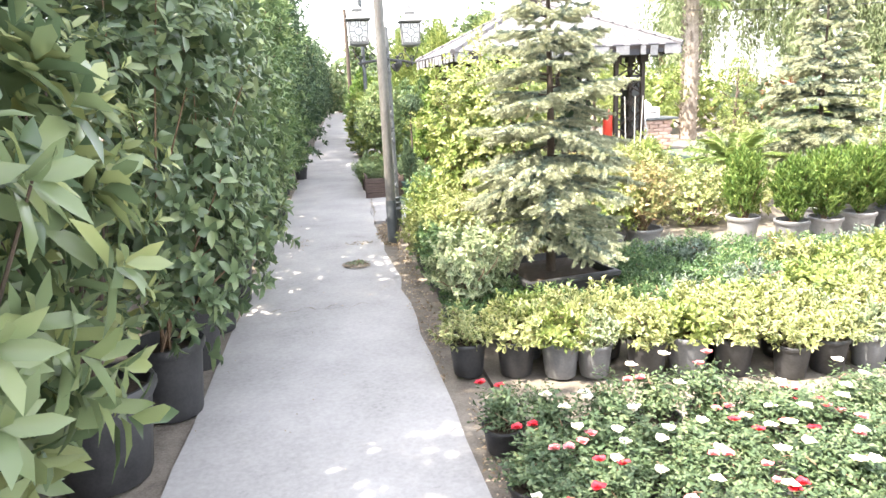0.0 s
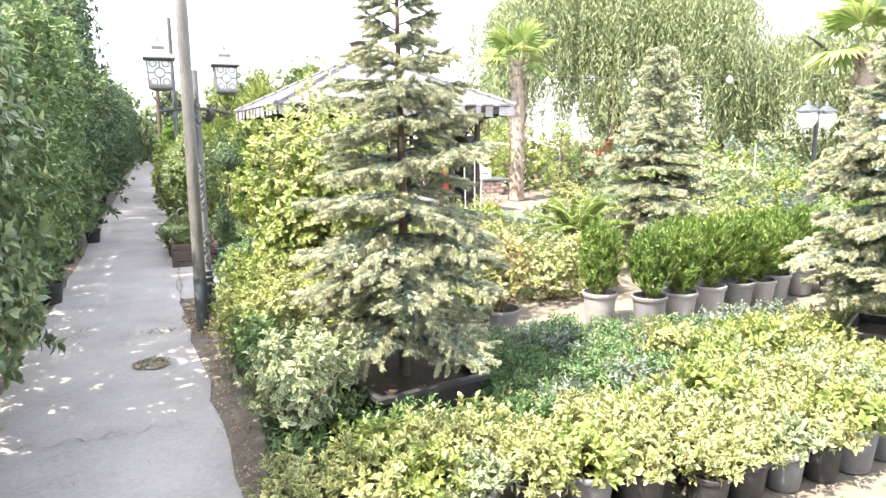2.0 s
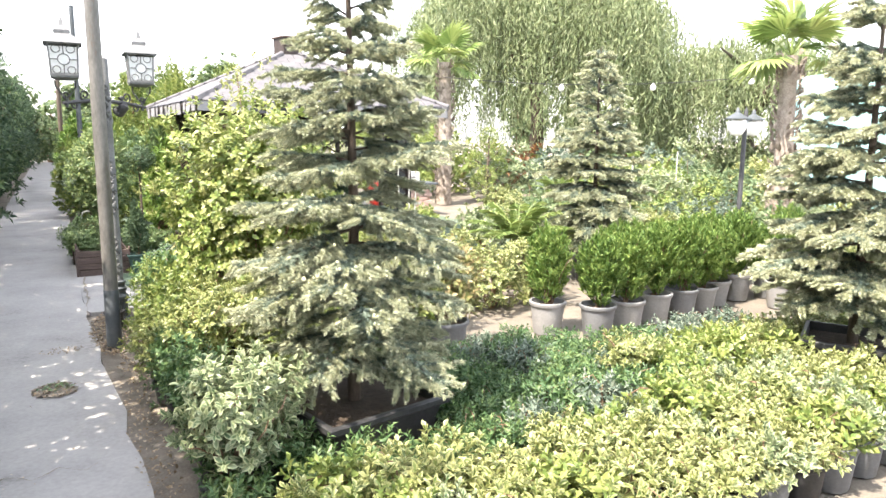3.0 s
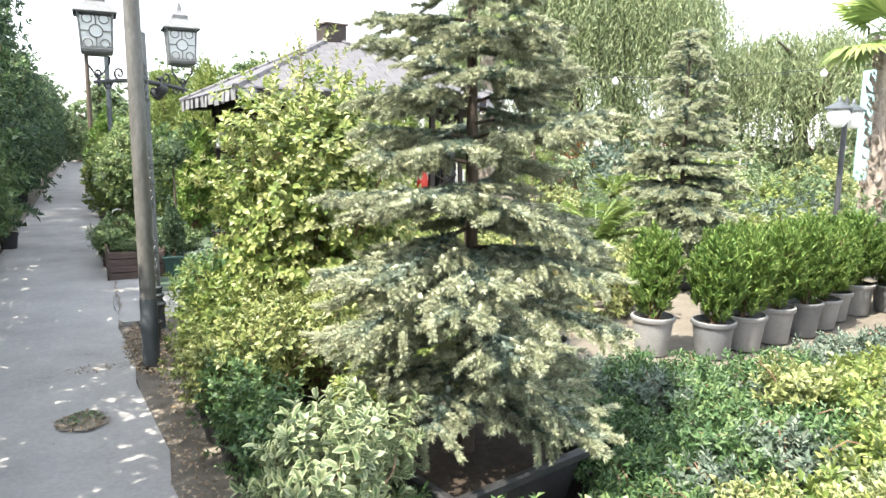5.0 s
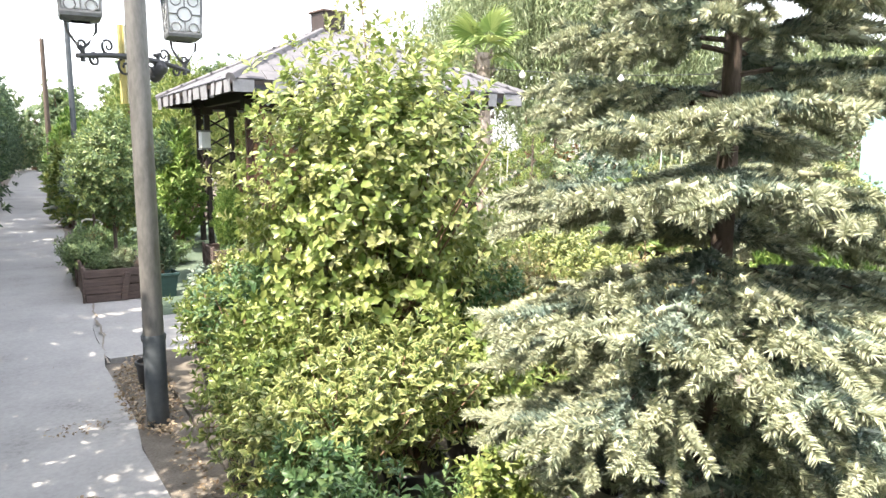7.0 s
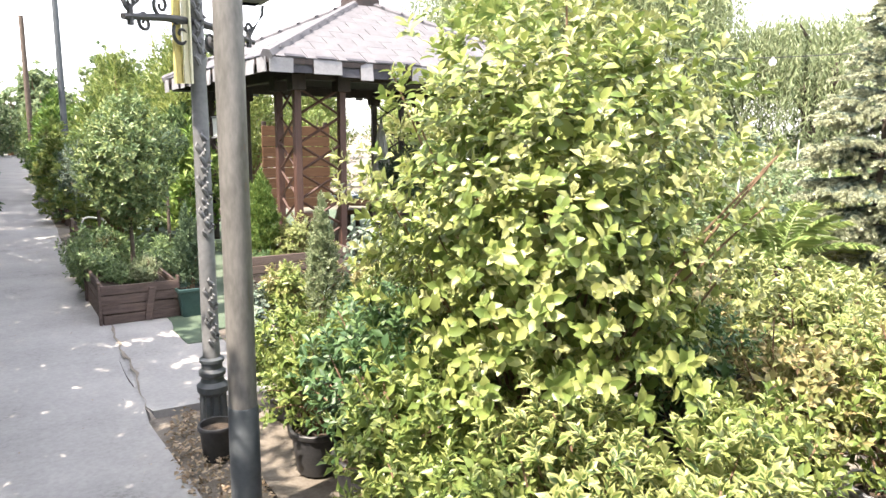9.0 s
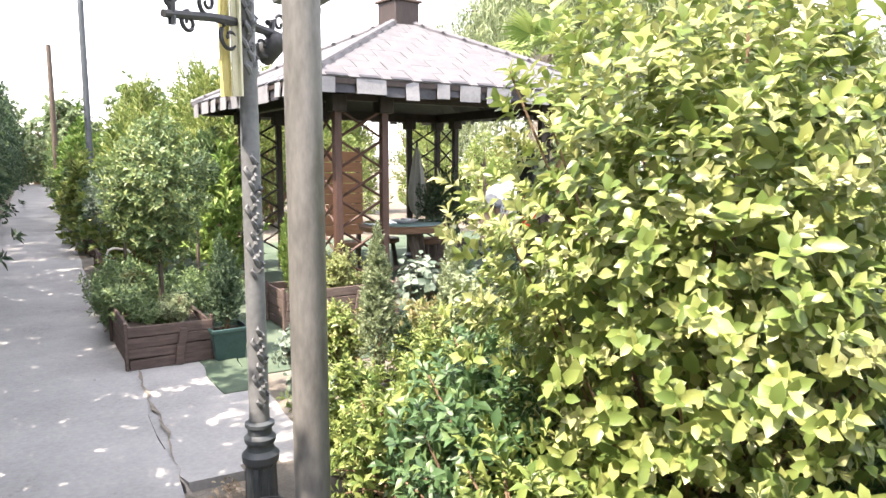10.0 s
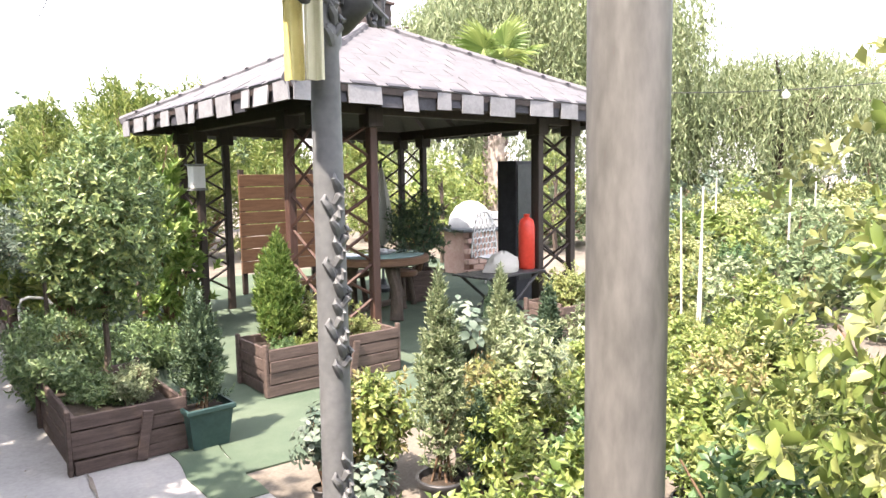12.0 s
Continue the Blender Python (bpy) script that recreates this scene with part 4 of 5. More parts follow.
roses = []
for k in range(5):
    rg = np.random.default_rng(40 + k)
    me = bush(rg, L_ROSE, 120, 7, .036, .5, (.17, .17, .17), (0, 0, .16), "low", stems=5, r0=.004, shell=.2, lumps=.3, opening=(95, 40), stem=.08)
    t = potted("potted_rose", me, .105, .19, POT_BLACK, (0, 0, 0), 0, "green rose bush in a small black pot", "rose", "potted roses")
    mats = ([PETAL_RED], [PETAL_WHITE, PETAL_PINK], [PETAL_PINK, PETAL_RED], [PETAL_WHITE], [PETAL_PINK])[k]
    flowers(t, rg, (2, 3, 2, 3, 2)[k], .17, .44, mats)
    roses.append(t)
n = 0
for j in range(8):
    for i in range(17):
        x, y = .865 + i * .235 + R.normal(0, .02) + (.1 if j % 2 else 0), 3.55 - .05 * min(i * .235, 2) - j * .21 + R.normal(0, .02)
        if j > 4 and i > 10:
            continue
        m = scaled((x, y, 0), R.uniform(.9, 1.12), R.uniform(0, 360), R.uniform(.66, .84))
        if n < 5:
            roses[n].matrix_basis = m
        else:
            copy_thing(roses[int(R.integers(0, 5))], m)
        n += 1

golds = []
for k, (mat, nm) in enumerate(((L_GOLD, "golden-edged"), (L_GOLD, "golden-edged"), (L_LIME, "lime green"), (L_CREAM, "cream-edged"), (L_GOLD, "golden-edged"), (L_LIME, "lime green"))):
    rg = np.random.default_rng(60 + k)
    me = bush(rg, mat, 90, 8, .05, .52, (.205, .205, .15), (0, 0, .085), "mid" if k < 4 else "low", stems=5 if k < 4 else 3, r0=.005, shell=.3, lumps=.2, opening=(85, 20), stem=.05)
    golds.append(potted("potted_euonymus", me, .115, .21, POT_GREY if k in (2, 3, 5) else POT_BLACK, (0, 0, 0), 0, nm + " euonymus in a nursery pot", "potted plant", "potted euonymus field"))
n = 0
for j in range(6):
    for i in range(26):
        x = .82 + i * .255 + R.normal(0, .018) + (.12 if j % 2 else 0)
        y = 4.52 - .23 * min(x - .7, 1.9) + j * .262 + R.normal(0, .02)
        if (x < 3.4 and y > 4.78) or (x < 2.2 and j > 1) or (x < 1.15 and j > 0) or (j > 4 and x < 3.4) or (x > 4.65 and y > 4.45 and x < 5.45 and y < 5.35):
            continue
        m = scaled((x, y, 0), R.uniform(.92, 1.12), R.uniform(0, 360))
        if n < 6:
            golds[n].matrix_basis = m
        else:
            copy_thing(golds[int(R.choice((0, 0, 1, 2, 3) if j < 2 or x < 2.6 else (4, 4, 5, 3)))], m)
        n += 1

# dark azalea and juniper patch behind the field
greens = []
for k, mat in enumerate((L_AZALEA, L_AZALEA, L_SILVER)):
    rg = np.random.default_rng(80 + k)
    me = bush(rg, mat, 88, 9, .048, .36, (.21, .21, .12), (0, 0, .09), "mid", stems=3, r0=.005, shell=.3, opening=(90, 35), stem=.06)
    greens.append(potted("potted_azalea", me, .11, .17, POT_BLACK, (0, 0, 0), 0, "low dark green azalea in a black pot", "potted plant", "potted azalea patch"))
n = 0
for j in range(6):
    for i in range(13):
        x, y = 1.92 + i * .255 + R.normal(0, .02), 4.92 + j * .25 + (.03 * i if i < 6 else .2) * .8 + R.normal(0, .02)
        if (x < 2.1 and y > 5.1) or (j > 3 and x > 3.7) or (x > 3.6 and y < 5.5) or y > 6.3:
            continue
        m = scaled((x, y, 0), R.uniform(.9, 1.15), R.uniform(0, 360))
        if n < 3:
            greens[n].matrix_basis = m
        else:
            copy_thing(greens[int(R.choice((0, 1, 1, 0, 2)))], m)
        n += 1
for x, y in ((0.91, 4.92), (0.97, 5.27), (1.21, 5.22), (1, 5.82), (1.29, 4.99), (1.54, 4.92), (1.79, 4.9), (1.2, 6.05), (1.02, 6.24), (1.42, 6.28)):
    copy_thing(greens[n % 2], scaled((x, y, 0), R.uniform(.95, 1.15), R.uniform(0, 360)))
    n += 1


# ---- spruces ----
def spruce(at, height, spread, seed, whorls=12, detail=1.0, potsize=None, lift=.3, label="", turn=0.0):
    """Tiers of level, drooping-tipped limbs; flat sprays of thick needle-clad twigs, with pale new growth at their ends."""
    rg = np.random.default_rng(seed)
    t = thing("spruce", at, turn, label, "spruce", "potted spruces")
    if potsize:
        pot(t, potsize, lift + .04, POT_BLACK, square=True)
    part("trunk", Geo().tube([(0, 0, lift - .05), (.01, 0, lift + height * .4), (0, .01, lift + height * .8), (0, 0, lift + height)], [.036, .026, .012, .003], 9), BARK, t, smooth=True)
    twig, tips = [], []
    down = np.array((0, 0, 1.0))
    for w in range(whorls):
        f = w / (whorls - 1)
        z = lift + height * (.13 + .83 * f)
        prof = np.interp(f, (0, .12, .35, .55, .75, .9, 1), (.75, 1.0, .88, .66, .38, .2, .06))
        nb = 8 if f < .6 else 6 if f < .85 else 4
        off = w * 1.1
        for b in range(nb):
            a = off + b * 6.283 / nb + rg.normal(0, .14)
            l = spread * prof * rg.uniform(.8, 1.12)
            el = .06 + .5 * f ** 2 + rg.normal(0, .13)
            dv = np.array((math.cos(a), math.sin(a), 0))
            sd = np.array((-math.sin(a), math.cos(a), 0))
            z1 = z + rg.normal(0, .05)
            pts = [np.array((0, 0, z1)) + dv * l * u + down * (l * (el * u - .42 * u * u * (1 - f) + .12 * u ** 4)) for u in np.linspace(0, 1, 6)]
            part("limb", Geo().tube([tuple(p) for p in pts], [.009 * (1 - u * .75) * (1.1 - .5 * f) for u in np.linspace(0, 1, 6)], 5, cap=False), BARK, t)
            for k in range(1, 5):
                twig.append((pts[k], pts[k + 1]))
            tips.append((pts[4] * .3 + pts[5] * .7, pts[5] + (pts[5] - pts[4]) * .35))
            n = max(3, int(l / .068 * detail))
            for k in range(n):
                u = .16 + .84 * (k + rg.uniform(.2, .8)) / n
                q = u * 5
                i0 = min(4, int(q))
                p = pts[i0] + (pts[i0 + 1] - pts[i0]) * (q - i0)
                for sgn in (-1, 1):
                    tl = (.07 + l * .34 * (1 - u) + .04 * (1 - f)) * rg.uniform(.75, 1.2)
                    d = dv * rg.uniform(.5, .8) + sd * sgn * .8 + down * rg.normal(-.16, .10)
                    e = p + d * tl
                    twig.append((p, p + (e - p) * .6))
                    tips.append((p + (e - p) * .5, e + down * (-.12 * tl)))
                    m = int(tl / .055)
                    for k2 in range(m):
                        u2 = (k2 + .6) / m
                        p2 = p + (e - p) * u2
                        s2 = 1 if k2 % 2 else -1
                        d2 = dv * rg.uniform(.5, .9) + sd * sgn * .45 - sd * sgn * s2 * .6 + down * rg.normal(-.30, .15)
                        tips.append((p2, p2 + d2 * rg.uniform(.06, .095)))
    for name, segs, mat, thick, per in (("needles", twig, L_SPRUCE, .024, 1700), ("new_growth", tips, L_SPRUCE_TIP, .023, 2300)):
        a = np.array([q[0] for q in segs])
        b = np.array([q[1] for q in segs])
        ln = np.linalg.norm(b - a, axis=1)
        cnt = np.clip((ln * per * detail).astype(int), 40, 300)
        idx = np.repeat(np.arange(len(segs)), cnt)
        u = rg.uniform(0, 1.0, len(idx))
        ax = unit(b - a)[idx]
        P = a[idx] + (b - a)[idx] * u[:, None]
        rad = rg.normal(0, 1, P.shape)
        rad -= ax * (rad * ax).sum(1, keepdims=True)
        rad = unit(rad)
        rad[:, 2] += .3
        D = ax * .6 + unit(rad) * (1.05 - .5 * u[:, None])
        part(name, blades(name, mat, needle(.10 if detail >= 1 else .16), P, D, rg.normal(0, 1, P.shape), rg.uniform(.8, 1.15, len(P)) * thick * (1.0 if detail >= 1 else 1.25)), None, t)["kind"] = "stuff"
        core = blades("twig_cores", mat, (np.array([(-.13, 0, -.08), (.13, 0, -.08), (0, 0, .14), (0, 1, 0)]), np.array([(0, 1, 3), (1, 2, 3), (2, 0, 3)]), np.zeros(4)), a, b - a, rg.normal(0, 1, a.shape), np.minimum(ln, .11))
        part("twig_core", core, None, t)["kind"] = "stuff"


spruce((1.65, 5.55, 0), 2.66, .58, 5, 13, 1.0, .36, .30, "blue-green spruce in a large black square tub", 12)
spruce((6.05, 8.75, 0), 2.5, .70, 6, 13, .7, .3, .30, "pale blue-green spruce among shrubs", 60)
spruce((5.05, 4.88, 0), 2.6, .66, 8, 13, .75, .30, .34, "blue-green spruce in a large black tub", 30)


# ---- bushes round the pole ----
big = bush(np.random.default_rng(31), L_LIME, 1500, 8, .06, .56, (.66, .66, .97), (0, 0, 1.14), "rich", stems=22, r0=.009, shell=.3, lumps=.2, opening=(85, 30), cone=.15)
big2 = bush(np.random.default_rng(32), L_PALE, 620, 8, .052, .55, (.70, .70, 1.0), (0, 0, 1.16), "mid", stems=10, r0=.01, shell=.6, lumps=.25)
loose("large_bush", big + big2, (1.66, 7.72, 0), 0, "tall loose golden-green broad-leaved bush", "bush")
var = [bush(np.random.default_rng(33 + k), L_CREAM, 170, 9, .058, .45, (.27, .27, .30), (0, 0, .36), "rich", stems=16, r0=.007, shell=.35, opening=(85, 25)) for k in range(2)]
gol_far = [bush(np.random.default_rng(136 + k), m, 150, 8, .062, .5, (.29, .29, .31), (0, 0, .34), "low", stems=5, r0=.007, shell=.35, opening=(85, 25)) for k, m in enumerate((L_OCHRE, L_LIME, L_ORANGE, L_AZALEA, L_CREAM, L_CREAM))]
gol = [bush(np.random.default_rng(36 + k), m, 190, 8, .058, .48, (.29, .29, .31), (0, 0, .34), "mid", stems=16, r0=.007, shell=.35, opening=(85, 25)) for k, m in enumerate((L_OCHRE, L_LIME, L_ORANGE, L_AZALEA))]
for me, x, y, s, lab, pm in (
        (var[0], 0.91, 5.1, .95, "cream-edged pittosporum in a black pot", POT_BLACK), (var[1], 1.14, 5.36, .85, "cream-edged pittosporum in a black pot", POT_BLACK),
        (gol[0], 1.03, 6.58, .9, "golden variegated shrub in a black pot", POT_BLACK), (gol[0], 1.37, 6.7, .95, "golden variegated shrub in a black pot", POT_BLACK),
        (gol[0], 1.21, 7.06, .95, "golden variegated shrub in a black pot", POT_BLACK), (gol[1], 0.94, 7.16, .8, "lime green shrub in a black pot", POT_BLACK),
        (gol[1], 0.99, 7.62, .95, "lime green shrub in a black pot", POT_BLACK), (gol[3], 1.06, 8.08, 1.0, "leafy green shrub in a black pot", POT_BLACK),
        (gol[1], 1, 8.49, .85, "leafy green shrub in a black pot", POT_BLACK), (gol[3], 1.34, 8.44, 1.0, "leafy green shrub in a black pot", POT_BLACK),
        (gol[1], 1.76, 6.88, .9, "lime green shrub in a black pot", POT_BLACK), (gol[0], 1.69, 8.58, .9, "golden shrub in a black pot", POT_BLACK),
        (gol[1], 2.14, 8.4, .95, "lime green shrub in a black pot", POT_BLACK), (gol[3], 2.3, 7.57, 1.0, "leafy green shrub in a black pot", POT_BLACK),
        (gol[2], 2.94, 6.85, 1.15, "bronze-tipped golden shrub in a grey pot", POT_GREY), (gol[1], 2.61, 6.87, .95, "lime green shrub in a grey pot", POT_GREY),
        (gol[2], 2.46, 7.16, .95, "bronze-tipped shrub in a black pot", POT_BLACK), (gol[0], 3.05, 7.48, 1.1, "golden shrub in a black pot", POT_BLACK),
        (gol[2], 2.75, 7.94, 1.0, "bronze-tipped shrub in a black pot", POT_BLACK), (gol[0], 3.25, 8.03, 1.15, "golden shrub in a black pot", POT_BLACK),
        (gol[1], 1.47, 9.1, .8, "lime green shrub in a black pot", POT_BLACK), (gol[3], 1.87, 9.3, .75, "leafy green shrub in a black pot", POT_BLACK),
        (gol[1], 2.42, 9.2, .8, "lime green shrub in a black pot", POT_BLACK), (gol[0], 2.92, 9, .85, "golden shrub in a black pot", POT_BLACK),
        (var[0], 2.32, 10.2, .9, "cream-edged shrub in a black pot", POT_BLACK), (var[1], 3.02, 10.3, .9, "cream-edged shrub in a black pot", POT_BLACK),
        (gol[0], 3.62, 9.6, .9, "golden shrub in a black pot", POT_BLACK), (gol[2], 3.72, 10.6, 1.0, "bronze-tipped shrub in a black pot", POT_BLACK),
        (gol[1], 4.42, 10.1, 1.0, "lime green shrub in a black pot", POT_BLACK), (gol[0], 4.72, 11, 1.0, "golden shrub in a black pot", POT_BLACK)):
    if y > 8.9 and me in gol:
        me = gol_far[gol.index(me)]
    t = potted("potted_shrub", me, .15, .24, pm, (x, y, 0), R.uniform(0, 360), lab, "shrub", "potted shrubs by the pole")
    t.scale = (s, s, s)
rp = np.random.default_rng(77)
for i in range(54):
    x, y = rp.uniform(.95, 4.6), rp.uniform(8.7, 10.5)
    if (x - 1.45) ** 2 + (y - 10) ** 2 < .05 or (x < 1.3 and y > 9.9):
        continue
    k = int(rp.choice((0, 1, 1, 1, 2, 1)))
    me = gol_far[k]
    t = potted("potted_shrub", me, .13, .16, POT_BLACK, (x, y, 0), rp.uniform(0, 360), ("golden shrub in a black pot", "lime green shrub in a black pot", "bronze-tipped shrub in a black pot", "leafy green shrub in a black pot", "cream-edged shrub in a black pot", "cream-edged shrub in a black pot")[k], "shrub", "potted shrubs by the pole")
    s = rp.uniform(.62, .82)
    t.scale = (s, s, s)
for x, y, k in ((0.87, 6.42, 3), (0.84, 6.79, 0), (0.86, 7.29, 1), (0.92, 5.55, 3), (0.9, 5.96, 3), (1.47, 6.14, 1), (1.87, 6.37, 1), (2.22, 6.47, 3), (2.11, 7.16, 1), (1.5, 8.03, 1), (2.05, 7.98, 2), (2.49, 8.21, 3)):
    t = potted("potted_shrub", gol[k], .12, .18, POT_BLACK, (x, y, 0), rp.uniform(0, 360), ("golden shrub in a black pot", "lime green shrub in a black pot", "bronze-tipped shrub in a black pot", "leafy green shrub in a black pot")[k], "shrub", "potted shrubs by the pole")
    s = rp.uniform(.7, .85)
    t.scale = (s, s, s)
t = thing("empty_pot", (.64, 8.86, -.02), 0, "empty black nursery pot beside the lamp post", "pot")
pot(t, .085, .17, POT_BLACK)

# thuja row in grey tubs
th = [bush(np.random.default_rng(50 + k), L_THUJA, 400, 8, .07, .22, (.21, .21, .34), (0, 0, .36), "low", stems=8, r0=.008, rise=2.2, shell=.3, lumps=.1, opening=(35, 8), stem=.05) for k in range(2)]
for k, (x, y) in enumerate(((4.02, 6.97), (4.38, 6.72), (4.76, 6.76), (5.14, 6.8), (5.52, 6.83), (5.91, 6.93), (6.26, 7.06), (5.06, 7.29), (5.45, 7.39), (5.9, 7.43), (6.35, 7.48), (6.66, 7.11), (6.85, 7.66), (7.06, 7.02), (7.46, 7.2), (7.35, 7.66), (7.85, 7.39), (6.77, 6.65), (7.22, 6.56))):
    t = potted("potted_thuja", th[k % 2], .16, .28, (POT_WHITE, POT_GREY, POT_WHITE)[k % 3], (x, y, 0), R.uniform(0, 360), "bright green thuja in a pale grey tub", "thuja", "potted thujas")
    t.scale = (1, 1, R.uniform(.9, 1.05))

# slim conifers, herbs between the lamp post and the gazebo
slim = bush(np.random.default_rng(55), L_CREAM, 520, 8, .034, .34, (.12, .12, .40), (0, 0, .42), "low", stems=4, r0=.006, rise=1.6, cone=.7, shell=.3, lumps=.12, opening=(50, 15), stem=.03)
slimd = bush(np.random.default_rng(56), L_DARK, 480, 8, .034, .34, (.12, .12, .32), (0, 0, .36), "low", stems=4, r0=.006, rise=1.6, cone=.6, shell=.3, lumps=.12, opening=(50, 15), stem=.03)
herb = bush(np.random.default_rng(57), L_SILVER, 90, 6, .08, .75, (.25, .25, .26), (0, 0, .42), "rich", stems=14, r0=.005, shell=.2, opening=(100, 60), stem=.12, inner=0)
for me, x, y, s, lab in ((slim, 1.62, 10.0, 1.15, "slim pale variegated conifer in a pot"), (slim, 2.42, 10.5, 1.05, "slim pale variegated conifer in a pot"), (slimd, 2.75, 10.8, .9, "slim dark conifer in a pot"), (slimd, 2.95, 11.2, .9, "slim dark conifer in a pot"), (slimd, 1.75, 9.9, .7, "slim dark conifer in a pot"), (slimd, 3.2, 10.9, .95, "slim dark conifer in a pot"),
                       (herb, 2.3, 10.75, 1.0, "tall herb with broad pale leaves in a pot"), (herb, 1.25, 10.4, .6, "low herb with broad leaves in a pot"), (herb, 2.55, 10.5, .9, "tall herb with broad pale leaves in a pot"), (herb, 1.1, 9.75, .6, "low herb with broad leaves in a pot")):
    t = potted("potted_plant", me, .10, .16, POT_BLACK, (x, y, 0), R.uniform(0, 360), lab, "potted plant", "plants by the lamp post")
    t.scale = (s, s, s)

# ---- in the planters ----
ball = bush(np.random.default_rng(58), L_CREAM, 230, 8, .030, .55, (.13, .13, .12), (0, 0, .11), "mid", stems=6, r0=.004, shell=.5, lumps=.1)
loose("variegated_ball", ball, (.74, 11.72, .26), 0, "small rounded cream-variegated shrub in a planter", "shrub")
fern = bush(np.random.default_rng(59), L_HEDGE, 330, 9, .06, .35, (.30, .42, .2), (0, 0, .15), "mid", stems=8, r0=.004, shell=.3, opening=(95, 40))
loose("green_plants", fern, (.48, 12.5, .20), 0, "low spreading green plants in a planter", "plant")
loose("green_plants", fern, (.60, 11.9, .24), 40, "low green plants in a planter", "plant").scale = (.55, .6, .5)
for fx, fy, fs in ((.55, 12.85, 1.0), (.58, 13.45, 1.25), (.6, 14.0, 1.2), (.95, 13.2, 1.1)):
    loose("green_plants", fern, (fx, fy, 0), fx * 300, "spreading green plants beside the path", "plant").scale = (fs, fs, fs * 1.15)
loose("green_plants", fern, (1.3, 13.5, 0), 90, "low spreading green plants beside the path", "plant")
loose("yellowish_shrub", bush(np.random.default_rng(60), L_ORANGE, 60, 8, .035, .5, (.12, .12, .1), (0, 0, .1), "mid", stems=5, r0=.004), (.55, 12.6, .36), 0, "small pale yellow shrub in a planter", "shrub")


def standard_tree(at, stem, size, mat, seed, label, shoots=260, length=.055):
    rg = np.random.default_rng(seed)
    t = thing("standard_tree", at, 0, label, "topiary tree", "standard trees")
    part("trunk", Geo().tube([(0, 0, 0), (.012, .01, stem * .5), (0, 0, stem + size[2] * .6)], [.022, .019, .012], 8), BARK, t, smooth=True)
    a, b = bush(rg, mat, shoots, 9, length, .42, size, (0, 0, stem + size[2] * .85), "mid", base=(0, 0, stem), stems=18, r0=.007, shell=.45, lumps=.14, opening=(80, 20))
    part("foliage", a, None, t)
    part("branchwork", b, None, t)


standard_tree((.72, 12.3, .2), .52, (.42, .42, .58), L_BAY, 61, "clipped bay tree on a bare stem in a planter", 900, .062)
standard_tree((.62, 14.2, .0), .75, (.38, .38, .36), L_SILVER, 62, "silvery clipped ball tree on a stem", 560, .05)
standard_tree((.95, 15.2, .0), 1.1, (.27, .27, .22), L_DARK, 63, "dark clipped dome tree on a stem", 480, .04)
standard_tree((1.35, 14.2, .0), 1.15, (.27, .27, .22), L_DARK, 64, "dark clipped dome tree on a stem", 480, .04)
t = potted("potted_conifer", bush(np.random.default_rng(65), L_DARK, 700, 8, .038, .34, (.15, .15, .33), (0, 0, .34), "low", stems=5, r0=.006, rise=1.5, cone=.5, shell=.3, opening=(50, 15)), .135, .24, POT_GREEN, (1.07, 11.55, 0), 4, "dark bronze-green conifer in a square green tub", "conifer", square=True)
thu = bush(np.random.default_rng(66), L_THUJA, 1000, 8, .055, .2, (.21, .21, .42), (0, 0, .43), "low", stems=6, r0=.008, rise=2.0, cone=.65, shell=.3, lumps=.1, opening=(40, 10))
loose("thuja", thu, (1.93, 12.46, .26), 0, "bright green cone-shaped thuja in a planter", "thuja")
for x, y, k, s in ((2.27, 12.36, 0, .85), (2.58, 12.3, 0, .5), (1.86, 12.25, 3, .42), (2.6, 12.45, 1, .42), (2.02, 12.28, 1, .4)):
    t = loose("planter_shrub", gol[k], (x, y, .12), R.uniform(0, 360), "golden-green shrub in a wooden planter", "shrub", "planter shrubs")
    t.scale = (s, s, s)
for x, y, k, s in ((4.8, 12.25, 0, .8), (5.1, 12.25, 1, .7), (7.7, 12.2, 3, .9), (8.4, 12.15, 1, .9)):
    t = loose("planter_shrub", gol[k], (x, y, .12), R.uniform(0, 360), "green shrub in a low wooden planter", "shrub", "planter shrubs")
    t.scale = (s, s, s)

# ---- right side of the path, further on ----
conic = [bush(np.random.default_rng(70 + k), m, 230, 8, .15, .38, (.44, .44, .88), (0, 0, .88), "low", stems=10, r0=.015, rise=1.2, cone=.5, shell=.4, opening=(55, 20)) for k, m in enumerate((L_THUJA, L_LIME, L_HEDGE))]
y = 15.0
i = 0
while y < 46:
    for x in (.75 - .014 * (y - 14), 1.75 - .014 * (y - 14)):
        k = int(R.integers(0, 3))
        t = loose("conical_shrub", conic[k], (x + R.normal(0, .12), y + R.normal(0, .2), 0), R.uniform(0, 360), "upright green shrub in the row beside the path", "shrub", "upright shrubs")
        s = R.uniform(.75, 1.1) * (1.0 if y < 22 else 1.25)
        t.scale = (s * .9, s * .9, s)
    y += .95 if y < 25 else 1.7
    i += 1


